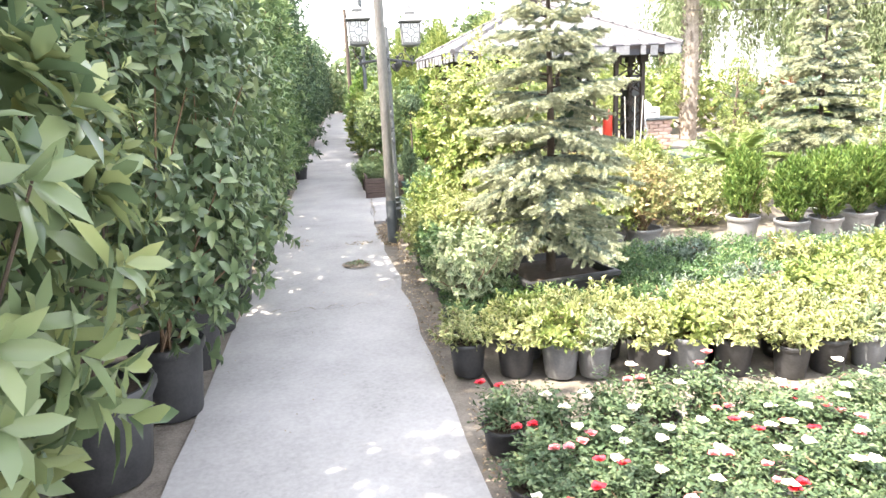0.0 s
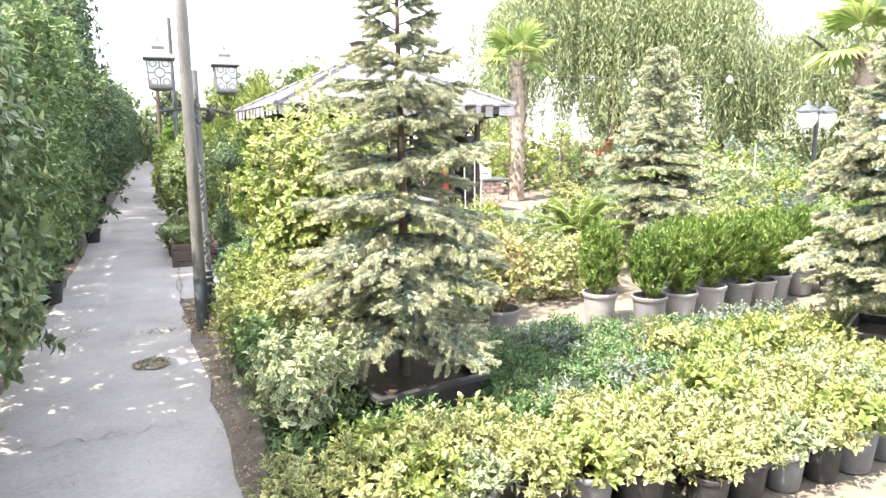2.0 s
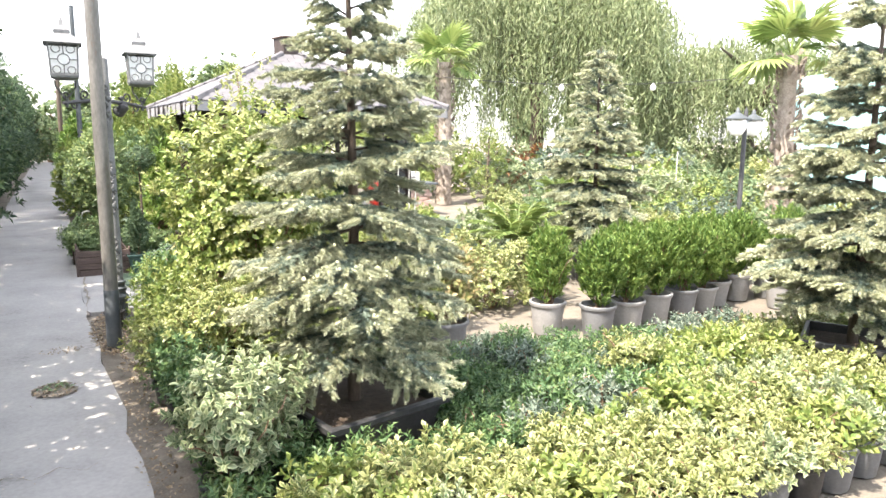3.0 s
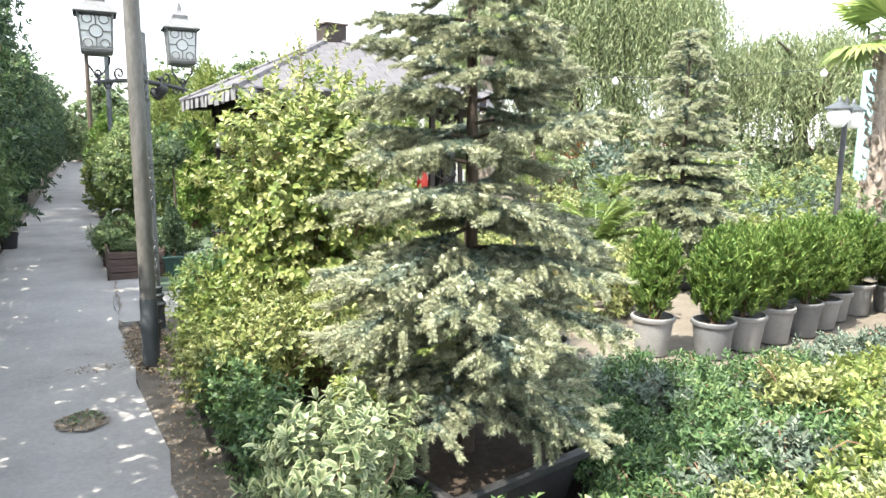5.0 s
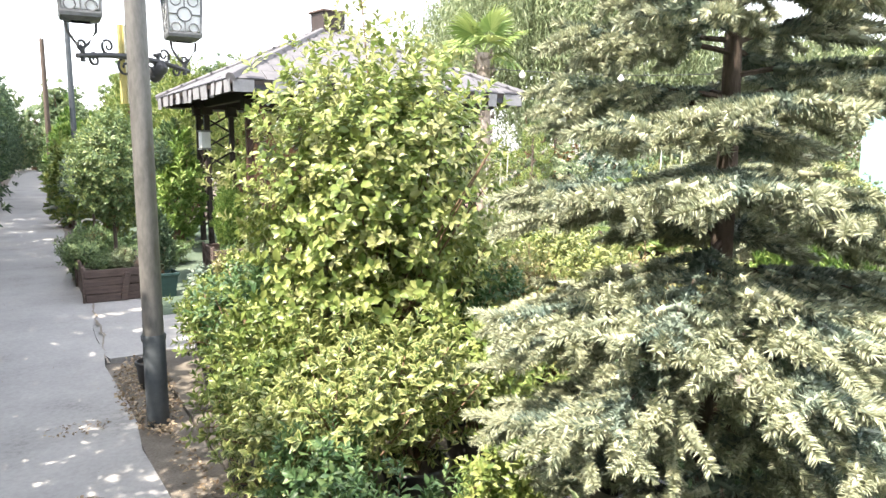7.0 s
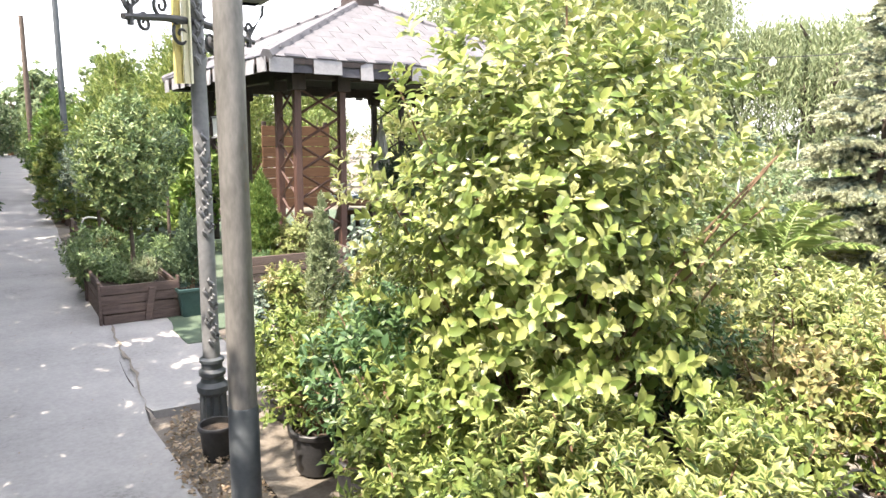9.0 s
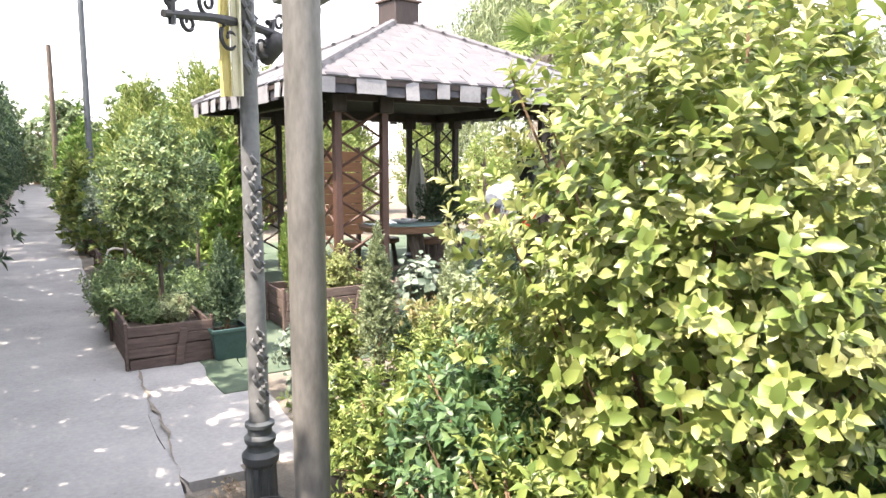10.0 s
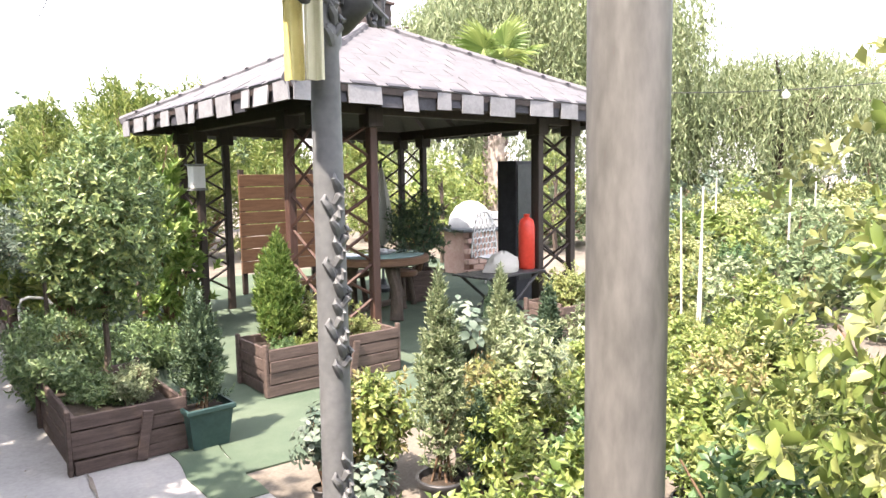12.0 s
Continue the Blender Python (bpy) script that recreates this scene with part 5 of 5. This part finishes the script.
# ---- beyond: willow, palms, hedges, far trees ----
def willow(at, height, spread, strands, seed, label):
    rg = np.random.default_rng(seed)
    t = thing("willow", at, 0, label, "willow tree", "weeping willows")
    g = Geo()
    g.tube([(0, 0, 0), (.1, 0, height * .3), (0, .1, height * .55)], [.32, .25, .18], 10)
    tips = []
    for k in range(16):
        a = k * 2.4 + rg.uniform(0, .6)
        l = spread * rg.uniform(.45, 1.0)
        z = height * rg.uniform(.72, 1.0)
        e = Vector((l * math.cos(a), l * math.sin(a), z - .10 * l))
        part("limb", Geo().tube([(0, 0, height * .42), tuple(e * .45 + Vector((0, 0, height * .45))), tuple(e)], [.13, .08, .02], 6), BARK, t, smooth=True)
        tips.append(e)
    part("trunk", g, BARK, t, smooth=True)
    ang = rg.uniform(0, 6.28, strands)
    q = np.sqrt(rg.uniform(0.02, 1, strands))
    lump = 1 + .18 * np.sin(ang * 5 + seed) + .1 * np.sin(ang * 11)
    top = np.stack([spread * q * lump * np.cos(ang), spread * q * lump * np.sin(ang), height * (1.02 - .30 * q ** 2.2) + rg.normal(0, .22, strands)], 1)
    ln = np.minimum(top[:, 2] - .5, rg.uniform(.25, .62, strands) * height * (.55 + .6 * q))
    per = 26
    u = np.tile(np.linspace(0, 1, per), strands)
    idx = np.repeat(np.arange(strands), per)
    out = np.stack([np.cos(ang), np.sin(ang), 0 * ang], 1)[idx]
    P = top[idx] + out * (.35 * np.sqrt(u))[:, None] * rg.uniform(.2, 1.2, strands)[idx][:, None]
    P[:, 2] -= u * ln[idx]
    P += rg.normal(0, .035, P.shape)
    D = np.tile((0., 0, -1), (len(P), 1)) + rg.normal(0, .45, P.shape)
    part("hanging_foliage", blades("hanging_foliage", L_WILLOW, blade_low(.13), P, D, rg.normal(0, 1, P.shape), rg.uniform(.15, .26, len(P))), None, t)
    return t


willow((16.5, 24.5, 0), 8.2, 5.2, 4600, 3, "large weeping willow with long hanging branches")
willow((21.5, 18.8, 0), 5.0, 3.9, 1500, 5, "weeping willow with long hanging branches")


def fan_palm(at, trunk_h, r, fans, seed, label, fan=.75, skirt=True):
    rg = np.random.default_rng(seed)
    t = thing("fan_palm", at, 0, label, "palm", "fan palms")
    g = Geo()
    g.tube([(0, 0, 0), (.02, 0, trunk_h * .5), (0, .02, trunk_h)], [r * 1.15, r, r * .9], 12)
    part("trunk", g, BARK_PALE, t, smooth=True)
    cnt = int(trunk_h * 90)
    a = rg.uniform(0, 6.28, cnt)
    z = rg.uniform(.05, trunk_h, cnt)
    P = np.stack([r * .95 * np.cos(a), r * .95 * np.sin(a), z], 1)
    D = np.stack([np.cos(a) * .55, np.sin(a) * .55, np.full(cnt, .8)], 1) + rg.normal(0, .2, (cnt, 3))
    part("bark_scale", blades("bark_scale", BARK_PALE, blade_mid(.45, .25), P, D, np.stack([np.cos(a), np.sin(a), 0 * a], 1), rg.uniform(.10, .2, cnt)), None, t, "pale ragged leaf bases")
    for k in range(fans):
        az = k * 2.4 + rg.uniform(0, .4)
        el = radians(78 - 95 * k / fans + rg.normal(0, 6))
        out = Vector((math.cos(az) * math.cos(el), math.sin(az) * math.cos(el), math.sin(el)))
        st = Vector((0, 0, trunk_h))
        hub = st + out * fan * .75
        f = part("frond", Geo().tube([st, st.lerp(hub, .5) + Vector((0, 0, .03)), hub], [.016, .012, .008], 5), L_PALM, t)
        m = 26
        th = np.linspace(-1.9, 1.9, m)
        side = out.cross(Vector((0, 0, 1)))
        side = (side if side.length > .1 else Vector((1, 0, 0))).normalized()
        up = side.cross(out)
        W = np.array([out * math.cos(x) + side * math.sin(x) * 1.0 + up * (-.10 + rg.normal(0, .05)) for x in th])
        part("fan", blades("fan", L_PALM, blade_mid(.13, .03, .18), np.tile(np.array(hub), (m, 1)), W, np.tile(np.array(up), (m, 1)), fan * (.65 + .35 * np.cos(th * .6)) * rg.uniform(.9, 1.05, m)), None, f)
    return t


fan_palm((8.95, 18.0, 0), 3.6, .17, 11, 3, "fan palm with a pale ragged trunk", .7)
fan_palm((9.9, 9.0, 0), 2.95, .13, 12, 4, "fan palm with a pale ragged trunk", .62)


def cycad(at, seed):
    rg = np.random.default_rng(seed)
    t = thing("cycad", at, 0, "low feathery palm with arching fronds", "palm")
    part("trunk", Geo().lathe([(.12, 0), (.14, .1), (.12, .4), (.09, .52), (.001, .54)], 12), BARK, t, smooth=True)
    for k in range(16):
        az = k * 2.4
        el = radians(70 - 55 * k / 16)
        pts = []
        for u in np.linspace(0, 1, 9):
            rr = .75 * u * math.cos(el)
            pts.append((rr * math.cos(az), rr * math.sin(az), .52 + .75 * u * math.sin(el) - .28 * u * u))
        f = part("frond", Geo().tube(pts, .005, 4, cap=False), L_PALM, t)
        pa = np.array(pts)
        idx = np.repeat(np.arange(1, 9), 8)
        uu = rg.uniform(0, 1, len(idx))
        P = pa[idx - 1] + (pa[idx] - pa[idx - 1]) * uu[:, None]
        s = np.array((-math.sin(az), math.cos(az), 0)) * np.where(np.arange(len(idx)) % 2, 1, -1)[:, None]
        D = s + np.array((math.cos(az), math.sin(az), .2)) * .6
        part("feathering", blades("feathering", L_PALM, blade_low(.1), P, D, np.tile((0., 0, 1), (len(P), 1)), np.full(len(P), .16)), None, f)


cycad((5.05, 8.95, 0), 1)
cycad((9.5, 13.9, 0), 2)


def pompon_tree(at, seed, n=7, label="cloud-pruned topiary tree with round green balls"):
    rg = np.random.default_rng(seed)
    t = thing("pompon_tree", at, rg.uniform(0, 360), label, "topiary tree", "topiary trees")
    g = Geo()
    g.tube([(0, 0, 0), (.04, .02, .7), (-.03, 0, 1.5)], [.05, .04, .025], 8)
    for k in range(n):
        a = k * 2.4
        z = .6 + 1.35 * k / n
        d = .45 * (1 - .5 * k / n) if k < n - 1 else 0
        c = (d * math.cos(a), d * math.sin(a), z)
        g.tube([(0, 0, z - .25), c], [.025, .015], 6)
        rr = rg.uniform(.17, .24)
        dd = unit(rg.normal(0, 1, (420, 3)))
        P = dd * rr * rg.uniform(.85, 1.02, (420, 1)) + np.array(c)
        part("ball", blades("ball", L_LIME, blade_low(.6), P, dd + rg.normal(0, .6, dd.shape), rg.normal(0, 1, dd.shape), rg.uniform(.04, .06, 420)), None, t, "clipped ball of small leaves")
    part("trunk", g, BARK, t, smooth=True)


for k, (x, y) in enumerate(((7.3, 17.6), (8.9, 18.3), (9.8, 17.2), (6.6, 18.6), (5.2, 19.4))):
    pompon_tree((x, y, 0), k)

# shrub masses beyond the field
shrubs = [bush(np.random.default_rng(90 + k), m, 170, 8, .13, .5, (.75, .75, .55), (0, 0, .5), "low", stems=12, r0=.015, shell=.45, lumps=.3) for k, m in enumerate((L_FAR, L_GOLD, L_LIME, L_SILVER, L_COPPER, L_CREAM))]
k = 0
for y0, x0, x1, hs in ((9.6, 6.6, 12, .6), (11.0, 6.2, 15, .62), (13.0, 7.4, 18, .95), (15, 10.5, 22, 1.2), (18, 11, 26, 1.5), (21, 9, 28, 1.7)):
    x = x0
    while x < x1:
        kk = int(R.choice((0, 0, 1, 2, 3, 5))) if y0 < 20 else int(R.choice((0, 0, 4, 2)))
        t = loose("shrub", shrubs[kk], (x + R.normal(0, .15), y0 + R.normal(0, .3), 0), R.uniform(0, 360), ("leafy green shrub in the open nursery", "golden shrub in the open nursery", "lime green shrub in the open nursery", "silvery shrub in the open nursery", "copper-leaved shrub in the open nursery", "pale variegated shrub in the open nursery")[kk], "shrub", "shrubs beyond the field")
        s = hs * R.uniform(.75, 1.15)
        t.scale = (s, s, s)
        x += 1.15 * hs
for x, y, s in ((7.54, 8.58, .8), (8.74, 8.31, .8), (7.08, 6.01, .7), (7.79, 5.18, .7), (6.8, 4.53, .6), (8.47, 6.19, .8), (7.22, 9.6, .8), (4.64, 8.12, .6), (4.05, 7.94, .6), (3.84, 8.58, .7), (6.42, 9.1, .8)):
    kk = int(R.choice((0, 1, 2, 3)))
    t = loose("shrub", shrubs[kk], (x, y, 0), R.uniform(0, 360), "leafy shrub behind the potted rows", "shrub", "shrubs beyond the field")
    t.scale = (s, s, s)


for x, y, s in ((-2.6, 50, 3.0), (-.6, 53, 2.6), (1.2, 51, 2.8), (-1.2, 57, 3.6)):
    t = loose("shrub", shrubs[0], (x, y, 0), x * 90, "leafy green shrub closing the far end of the path", "shrub", "shrubs beyond the field")
    t.scale = (s, s, s)


def far_tree(me_pair, at, s, label):
    t = loose("tree", me_pair, at, R.uniform(0, 360), label, "tree", "trees in the distance")
    t.scale = (s, s, s)


fars = [bush(np.random.default_rng(95 + k), L_FAR, 430, 8, .36, .5, (1.6, 1.6, 2.1), (0, 0, 3.2), "low", stems=14, r0=.10, shell=.35, lumps=.3) for k in range(2)]
for i, (x, y, s) in enumerate(((-2.5, 50, .95), (1, 54, 1.0), (4.5, 47, 1.05), (8, 43, 1.15), (-6, 48, 1.2), (2.2, 50, .7), (14, 44, 1.0), (20, 42, 1.1), (27, 40, 1.0), (33, 34, 1.0), (36, 26, 1.0), (32, 20, .8), (-9, 40, 1.2), (38, 15, .9), (12, 39, .8), (26, 33, .9))):
    far_tree(fars[i % 2], (x, y, 0), s, "leafy green tree in the distance")
# pines behind the gazebo and along the path
pines = bush(np.random.default_rng(98), L_LIME, 520, 8, .20, .17, (1.1, 1.1, 1.7), (0, 0, 1.75), "low", stems=20, r0=.04, rise=1.2, cone=.6, shell=.3, lumps=.3, opening=(60, 15), stem=.2)
for i, (x, y, s) in enumerate(((2.9, 20.5, .95), (4.2, 21.5, 1.0), (5.6, 20.8, .9), (3.2, 23.5, 1.1), (5.0, 25, 1.15), (7.0, 24, 1.0), (2.6, 28, 1.1), (4.0, 31, 1.2), (6.5, 29, 1.2), (3.0, 36, 1.3), (1.6, 24.5, .75), (8.6, 22.5, .9))):
    t = loose("pine", pines, (x, y, 0), R.uniform(0, 360), "soft yellow-green young pine", "pine", "young pines")
    t.scale = (s, s, s)

# net fence far to the side
g = Geo()
for i in range(16):
    g.add([(16.5 + i * .8, 13.6 - i * 1.2, .0), (17.3 + i * .8, 12.4 - i * 1.2, .0), (17.3 + i * .8, 12.4 - i * 1.2, 3.4 - .12 * (i % 2)), (16.5 + i * .8, 13.6 - i * 1.2, 3.4 - .12 * ((i + 1) % 2))], [(0, 1, 2, 3)])
net = solid("windbreak_net", g, NET, "teal windbreak net along the nursery edge", "fence")
sol = net.modifiers.new("thick", "SOLIDIFY")
sol.thickness = .03

# string of bulbs
t = thing("string_lights", (0, 0, 0), 0, "thin cable with white bulbs hung between trees", "string lights")
cable = []
for i in range(25):
    u = i / 24
    cable.append((8.4 + (15.5 - 8.4) * u, 17.1 + (10.5 - 17.1) * u, 3.15 - 1.1 * u * (1 - u) * 1.2 + .25 * u))
part("cable", Geo().tube(cable, .008, 5), IRON, t)
for i in (2, 7, 12, 17, 22):
    x, y, z = cable[i]
    part("bulb", Geo().lathe([(.001, -.16), (.05, -.14), (.07, -.09), (.05, -.04), (.02, -.02), (.018, .01)], 12, pose(x, y, z)), BULB, t, "white round bulb", smooth=True)


# ---- furniture in and round the gazebo ----
def round_table(at):
    t = thing("log_table", at, 0, "rustic round wooden table on log legs with a glass top", "table")
    part("tabletop", Geo().lathe([(.001, .58), (.50, .58), (.56, .60), (.56, .65), (.54, .67), (.001, .67)], 28), WOOD_BOARD, t, "thick round wooden slab", smooth=True)
    part("glass_top", Geo().lathe([(.001, .672), (.50, .672), (.505, .676), (.505, .684), (.50, .688), (.001, .688)], 28), GLASS_TOP, t, "pale sea-green glass plate", smooth=True)
    for k in range(3):
        a = k * 2.1 + .4
        part("leg", Geo().tube([(.42 * math.cos(a), .42 * math.sin(a), 0), (.36 * math.cos(a + .1), .36 * math.sin(a), .3), (.27 * math.cos(a), .27 * math.sin(a), .6)], [.075, .06, .07], 9), BARK, t, smooth=True)
    part("stretcher", Geo().tube([(-.4, -.1, .10), (.4, .1, .12)], .035, 8), BARK, t, smooth=True)


round_table((3.85, 14.15, 0))
t = thing("dish", (3.80, 14.02, .688), 20, "white ceramic dish on the table", "dish")
part("bowl", Geo().lathe([(.001, .004), (.09, .004), (.17, .035), (.175, .04), (.165, .04), (.085, .012), (.001, .010)], 20), WHITE, t, smooth=True)
part("folded_cloth", Geo().box((.02, .0, .035), (.14, .10, .05), (0, 8, 25), .02), WHITE, t, "crumpled white cloth")


def log_stool(at):
    t = thing("stool", at, 0, "rustic round log stool by the table", "stool", "log stools")
    part("seat", Geo().lathe([(.001, .36), (.17, .36), (.185, .375), (.185, .41), (.17, .425), (.001, .425)], 18), WOOD_BOARD, t, smooth=True)
    for k in range(3):
        a = k * 2.094
        part("leg", Geo().tube([(.16 * math.cos(a), .16 * math.sin(a), 0), (.10 * math.cos(a), .10 * math.sin(a), .37)], [.035, .03], 8), BARK, t, smooth=True)


for p in ((4.35, 14.45, 0), (3.3, 14.6, 0), (3.9, 14.8, 0)):
    log_stool(p)


def folding_table(at, turn):
    t = thing("folding_table", at, turn, "dark folding table with crossed legs", "table")
    for k in range(7):
        part("top_slat", Geo().box((0, -.21 + k * .07, .55), (.86, .062, .018), (0, 0, 0), .003), IRON, t)
    for y in (-.2, .2):
        for s in (-1, 1):
            part("leg", Geo().tube([(s * .36, y + s * .012, .012), (-s * .34, y + s * .012, .54)], .016, 6), IRON, t)
    for x in (-.3, .3):
        part("crossbar", Geo().tube([(x, -.2, .06), (x, .2, .06)], .012, 6), IRON, t)


folding_table((4.42, 12.78, 0), 6)
t = thing("plastic_bag", (4.46, 12.78, .56), 0, "crumpled pale plastic bag on the folding table", "bag")
rg = np.random.default_rng(5)
g = Geo()
n, m = 16, 7
vs = []
for j in range(m):
    for k in range(n):
        a = 6.283 * k / n
        el = j / (m - 1) * 1.5
        r = (.20 * math.cos(el) + .01) * (1 + .12 * math.sin(3 * a + j) + rg.normal(0, .05))
        vs.append((r * math.cos(a), r * .7 * math.sin(a), .004 + .19 * math.sin(el) * (1 + rg.normal(0, .06))))
g.add(vs, [(j * n + k, j * n + (k + 1) % n, (j + 1) * n + (k + 1) % n, (j + 1) * n + k) for j in range(m - 1) for k in range(n)] + [tuple((m - 1) * n + k for k in range(n))])
part("bag_body", g, FABRIC, t, smooth=True)
t = thing("red_canister", (4.79, 12.78, .56), 0, "bright red rounded canister standing on the folding table", "canister")
part("body", Geo().lathe([(.001, 0), (.075, 0), (.085, .015), (.085, .44), (.07, .50), (.03, .53), (.001, .535)], 20), RED, t, smooth=True)
part("cap", Geo().lathe([(.03, .53), (.032, .56), (.001, .565)], 12), RED, t, smooth=True)
t = thing("speaker_cabinet", (5.72, 13.95, 0), 8, "tall black box panel inside the gazebo", "cabinet")
part("body", Geo().box((0, 0, .85), (.34, .30, 1.70), (0, 0, 0), .01), TAB_SHADE_DARK, t)
part("front_panel", Geo().box((0, -.156, .95), (.30, .012, 1.40), (0, 0, 0), .004), IRON, t)


def parasol(at):
    t = thing("closed_parasol", at, 0, "closed white parasol standing in its foot", "parasol")
    part("pole", Geo().tube([(0, 0, 0), (0, 0, 1.75)], .018, 10), STEEL_DARK, t, smooth=True)
    prof = [(.03, .62), (.09, .70), (.12, .80), (.13, 1.0), (.09, 1.3), (.045, 1.55), (.012, 1.68)]
    n = 24
    vs = [(r * (1 + .14 * math.cos(8 * 6.283 * k / n)) * math.cos(6.283 * k / n), r * (1 + .14 * math.cos(8 * 6.283 * k / n)) * math.sin(6.283 * k / n), z) for r, z in prof for k in range(n)]
    part("canopy", Geo().add(vs, [(i * n + k, i * n + (k + 1) % n, (i + 1) * n + (k + 1) % n, (i + 1) * n + k) for i in range(len(prof) - 1) for k in range(n)]), FABRIC, t, "folded white cloth", smooth=True)
    part("foot", Geo().lathe([(.001, 0), (.2, 0), (.2, .05), (.05, .08), (.03, .16), (.001, .16)], 16), STEEL_DARK, t, smooth=True)


parasol((4.8, 15.6, 0))
t = potted("dark_shrub", bush(np.random.default_rng(71), L_DARK, 330, 9, .07, .4, (.42, .42, .46), (0, 0, .52), "mid", stems=14, r0=.01, shell=.35), .24, .38, WOOD, (4.75, 14.7, 0), 0, "dark green rounded shrub in a brown square tub", "shrub", square=True)
# boards behind the gazebo
t = thing("board_screen", (3.75, 16.55, 0), 3, "screen of brown horizontal boards behind the gazebo", "screen")
for k in range(8):
    part("board", Geo().box((0, 0, .36 + k * .165), (1.15, .025, .155), (0, 0, 0), .004), WOOD_BOARD, t)
for x in (-.52, .52):
    part("post", Geo().box((x, .04, .83), (.07, .05, 1.66), (0, 0, 0), .005), WOOD_DARK, t)


def oven_table(at, turn):
    """A brick counter with a honeycomb grille beside it and a white domed oven on top."""
    t = thing("brick_counter", at, turn, "pink brick counter with a dark worktop", "counter")
    for j in range(8):
        for i in range(4):
            w = .21
            part("brick", Geo().box((-.36 + i * .225 + (.11 if j % 2 else 0), -.30, .05 + j * .082), (w, .10, .074), (0, 0, 0), .006), TILE_PINK, t)
    part("core", Geo().box((.03, .0, .34), (1.0, .50, .66)), TILE_PINK, t)
    part("worktop", Geo().box((.03, -.03, .705), (1.25, .75, .05), (0, 0, 0), .01), STEEL_DARK, t, "dark grey worktop")
    o = thing("domed_oven", tuple(Vector(at) + Vector((-.12, 0, .732))), turn, "white domed oven on the brick counter", "oven")
    part("dome", Geo().lathe([(.36, 0), (.36, .06), (.33, .18), (.24, .32), (.12, .40), (.001, .42)], 24), WHITE, o, smooth=True)
    part("front_box", Geo().box((.16, -.30, .12), (.34, .16, .24), (0, 0, 0), .01), WHITE, o)
    part("lid_handle", Geo().tube([(.08, -.40, .12), (.16, -.42, .13), (.24, -.40, .12)], .012, 6), IRON, o)


oven_table((6.95, 16.2, 0), 0)
t = thing("honeycomb_panel", (6.35, 15.3, 0), 20, "pale curved metal chair back with honeycomb openings", "garden chair")
g = Geo()
for j in range(7):
    for i in range(6):
        x, z = -.25 + i * .105 + (.052 if j % 2 else 0), .42 + j * .09
        if (x / .36) ** 2 + ((z - .42) / .62) ** 2 > 1:
            continue
        g.tube([(x + .058 * math.cos(a), .0, z + .058 * math.sin(a)) for a in np.linspace(.52, 6.803, 7)], .011, 5)
part("lattice_back", g, WHITE, t)
part("rim", Geo().tube([(.36 * math.cos(a), 0, .38 + .64 * math.sin(a)) for a in np.linspace(0, 3.1416, 20)], .014, 6), WHITE, t)
part("seat", Geo().lathe([(.001, .36), (.30, .36), (.31, .38), (.001, .39)], 20, pose(0, -.28, 0)), WHITE, t, smooth=True)
for k in range(4):
    a = k * 1.57 + .78
    part("leg", Geo().tube([(.24 * math.cos(a), -.28 + .24 * math.sin(a), 0), (.2 * math.cos(a), -.28 + .2 * math.sin(a), .37)], .012, 6), WHITE, t)

# stakes and small things
for x, y, k in ((4.35, 10.5, 0), (4.45, 10.6, 8), (4.28, 10.6, -6)):
    t = thing("garden_stake", (x, y, 0), 0, "thin pale wooden stake standing among shrubs", "stake", "garden stakes")
    part("stick", Geo().tube([(0, 0, 0), (k * .004, 0, .7), (k * .008, 0, 1.4)], [.009, .008, .006], 7), FABRIC, t, smooth=True)
for x, y in ((11, 14.5), (9.0, 12.2), (12.5, 13.5), (8.2, 10.4)):
    t = thing("garden_stake", (x, y, 0), 0, "thin pale wooden stake standing among shrubs", "stake", "garden stakes")
    part("stick", Geo().tube([(0, 0, 0), (.02, 0, 1.45)], [.016, .012], 7), FABRIC, t, smooth=True)
t = thing("standpipe", (0.50, 15.0, 0), 0, "bent white metal pipe beside the path", "pipe")
part("pipe", Geo().tube([(0, 0, 0), (0, 0, .38), (.02, 0, .44), (.08, 0, .46), (.22, -.05, .44), (.26, -.06, .38)], .014, 8), WHITE, t, smooth=True)
t = thing("glass_jar_lantern", (2.2, 15.1, 1.42), 10, "small glass lantern hanging in the gazebo lattice", "lantern")
part("frame", Geo().box((0, 0, 0), (.16, .16, .02)).box((0, 0, .26), (.16, .16, .02)).tube([(0, 0, .26), (0, 0, .52)], .006, 5), LANTERN, t)
part("pane_box", Geo().box((0, 0, .13), (.13, .13, .23)), FROST, t, "milky glass sides")
# parked vehicle-like white bench at the path's far end
t = thing("bench", (0.0, 59.0, 0), 0, "pale bench across the far end of the path", "bench")
part("seat", Geo().box((0, 0, .45), (1.8, .45, .06), (0, 0, 0), .01), WHITE, t)
part("backrest", Geo().box((0, .2, .75), (1.8, .06, .4), (0, 0, 0), .01), WOOD_RED, t)
for x in (-.75, .75):
    part("leg", Geo().box((x, 0, .21), (.08, .4, .42), (0, 0, 0), .01), STEEL_DARK, t)
# thin cables overhead
t = thing("cable", (0, 0, 0), 0, "thin dark cable hung from the pole", "cable")
pts = [(.66 + 1.4 * u, 8.34 + 20 * u, 5.2 - 7.0 * u * (1 - u) + 1.0 * u) for u in np.linspace(0, 1, 24)]
part("wire", Geo().tube(pts, .007, 5), IRON, t)
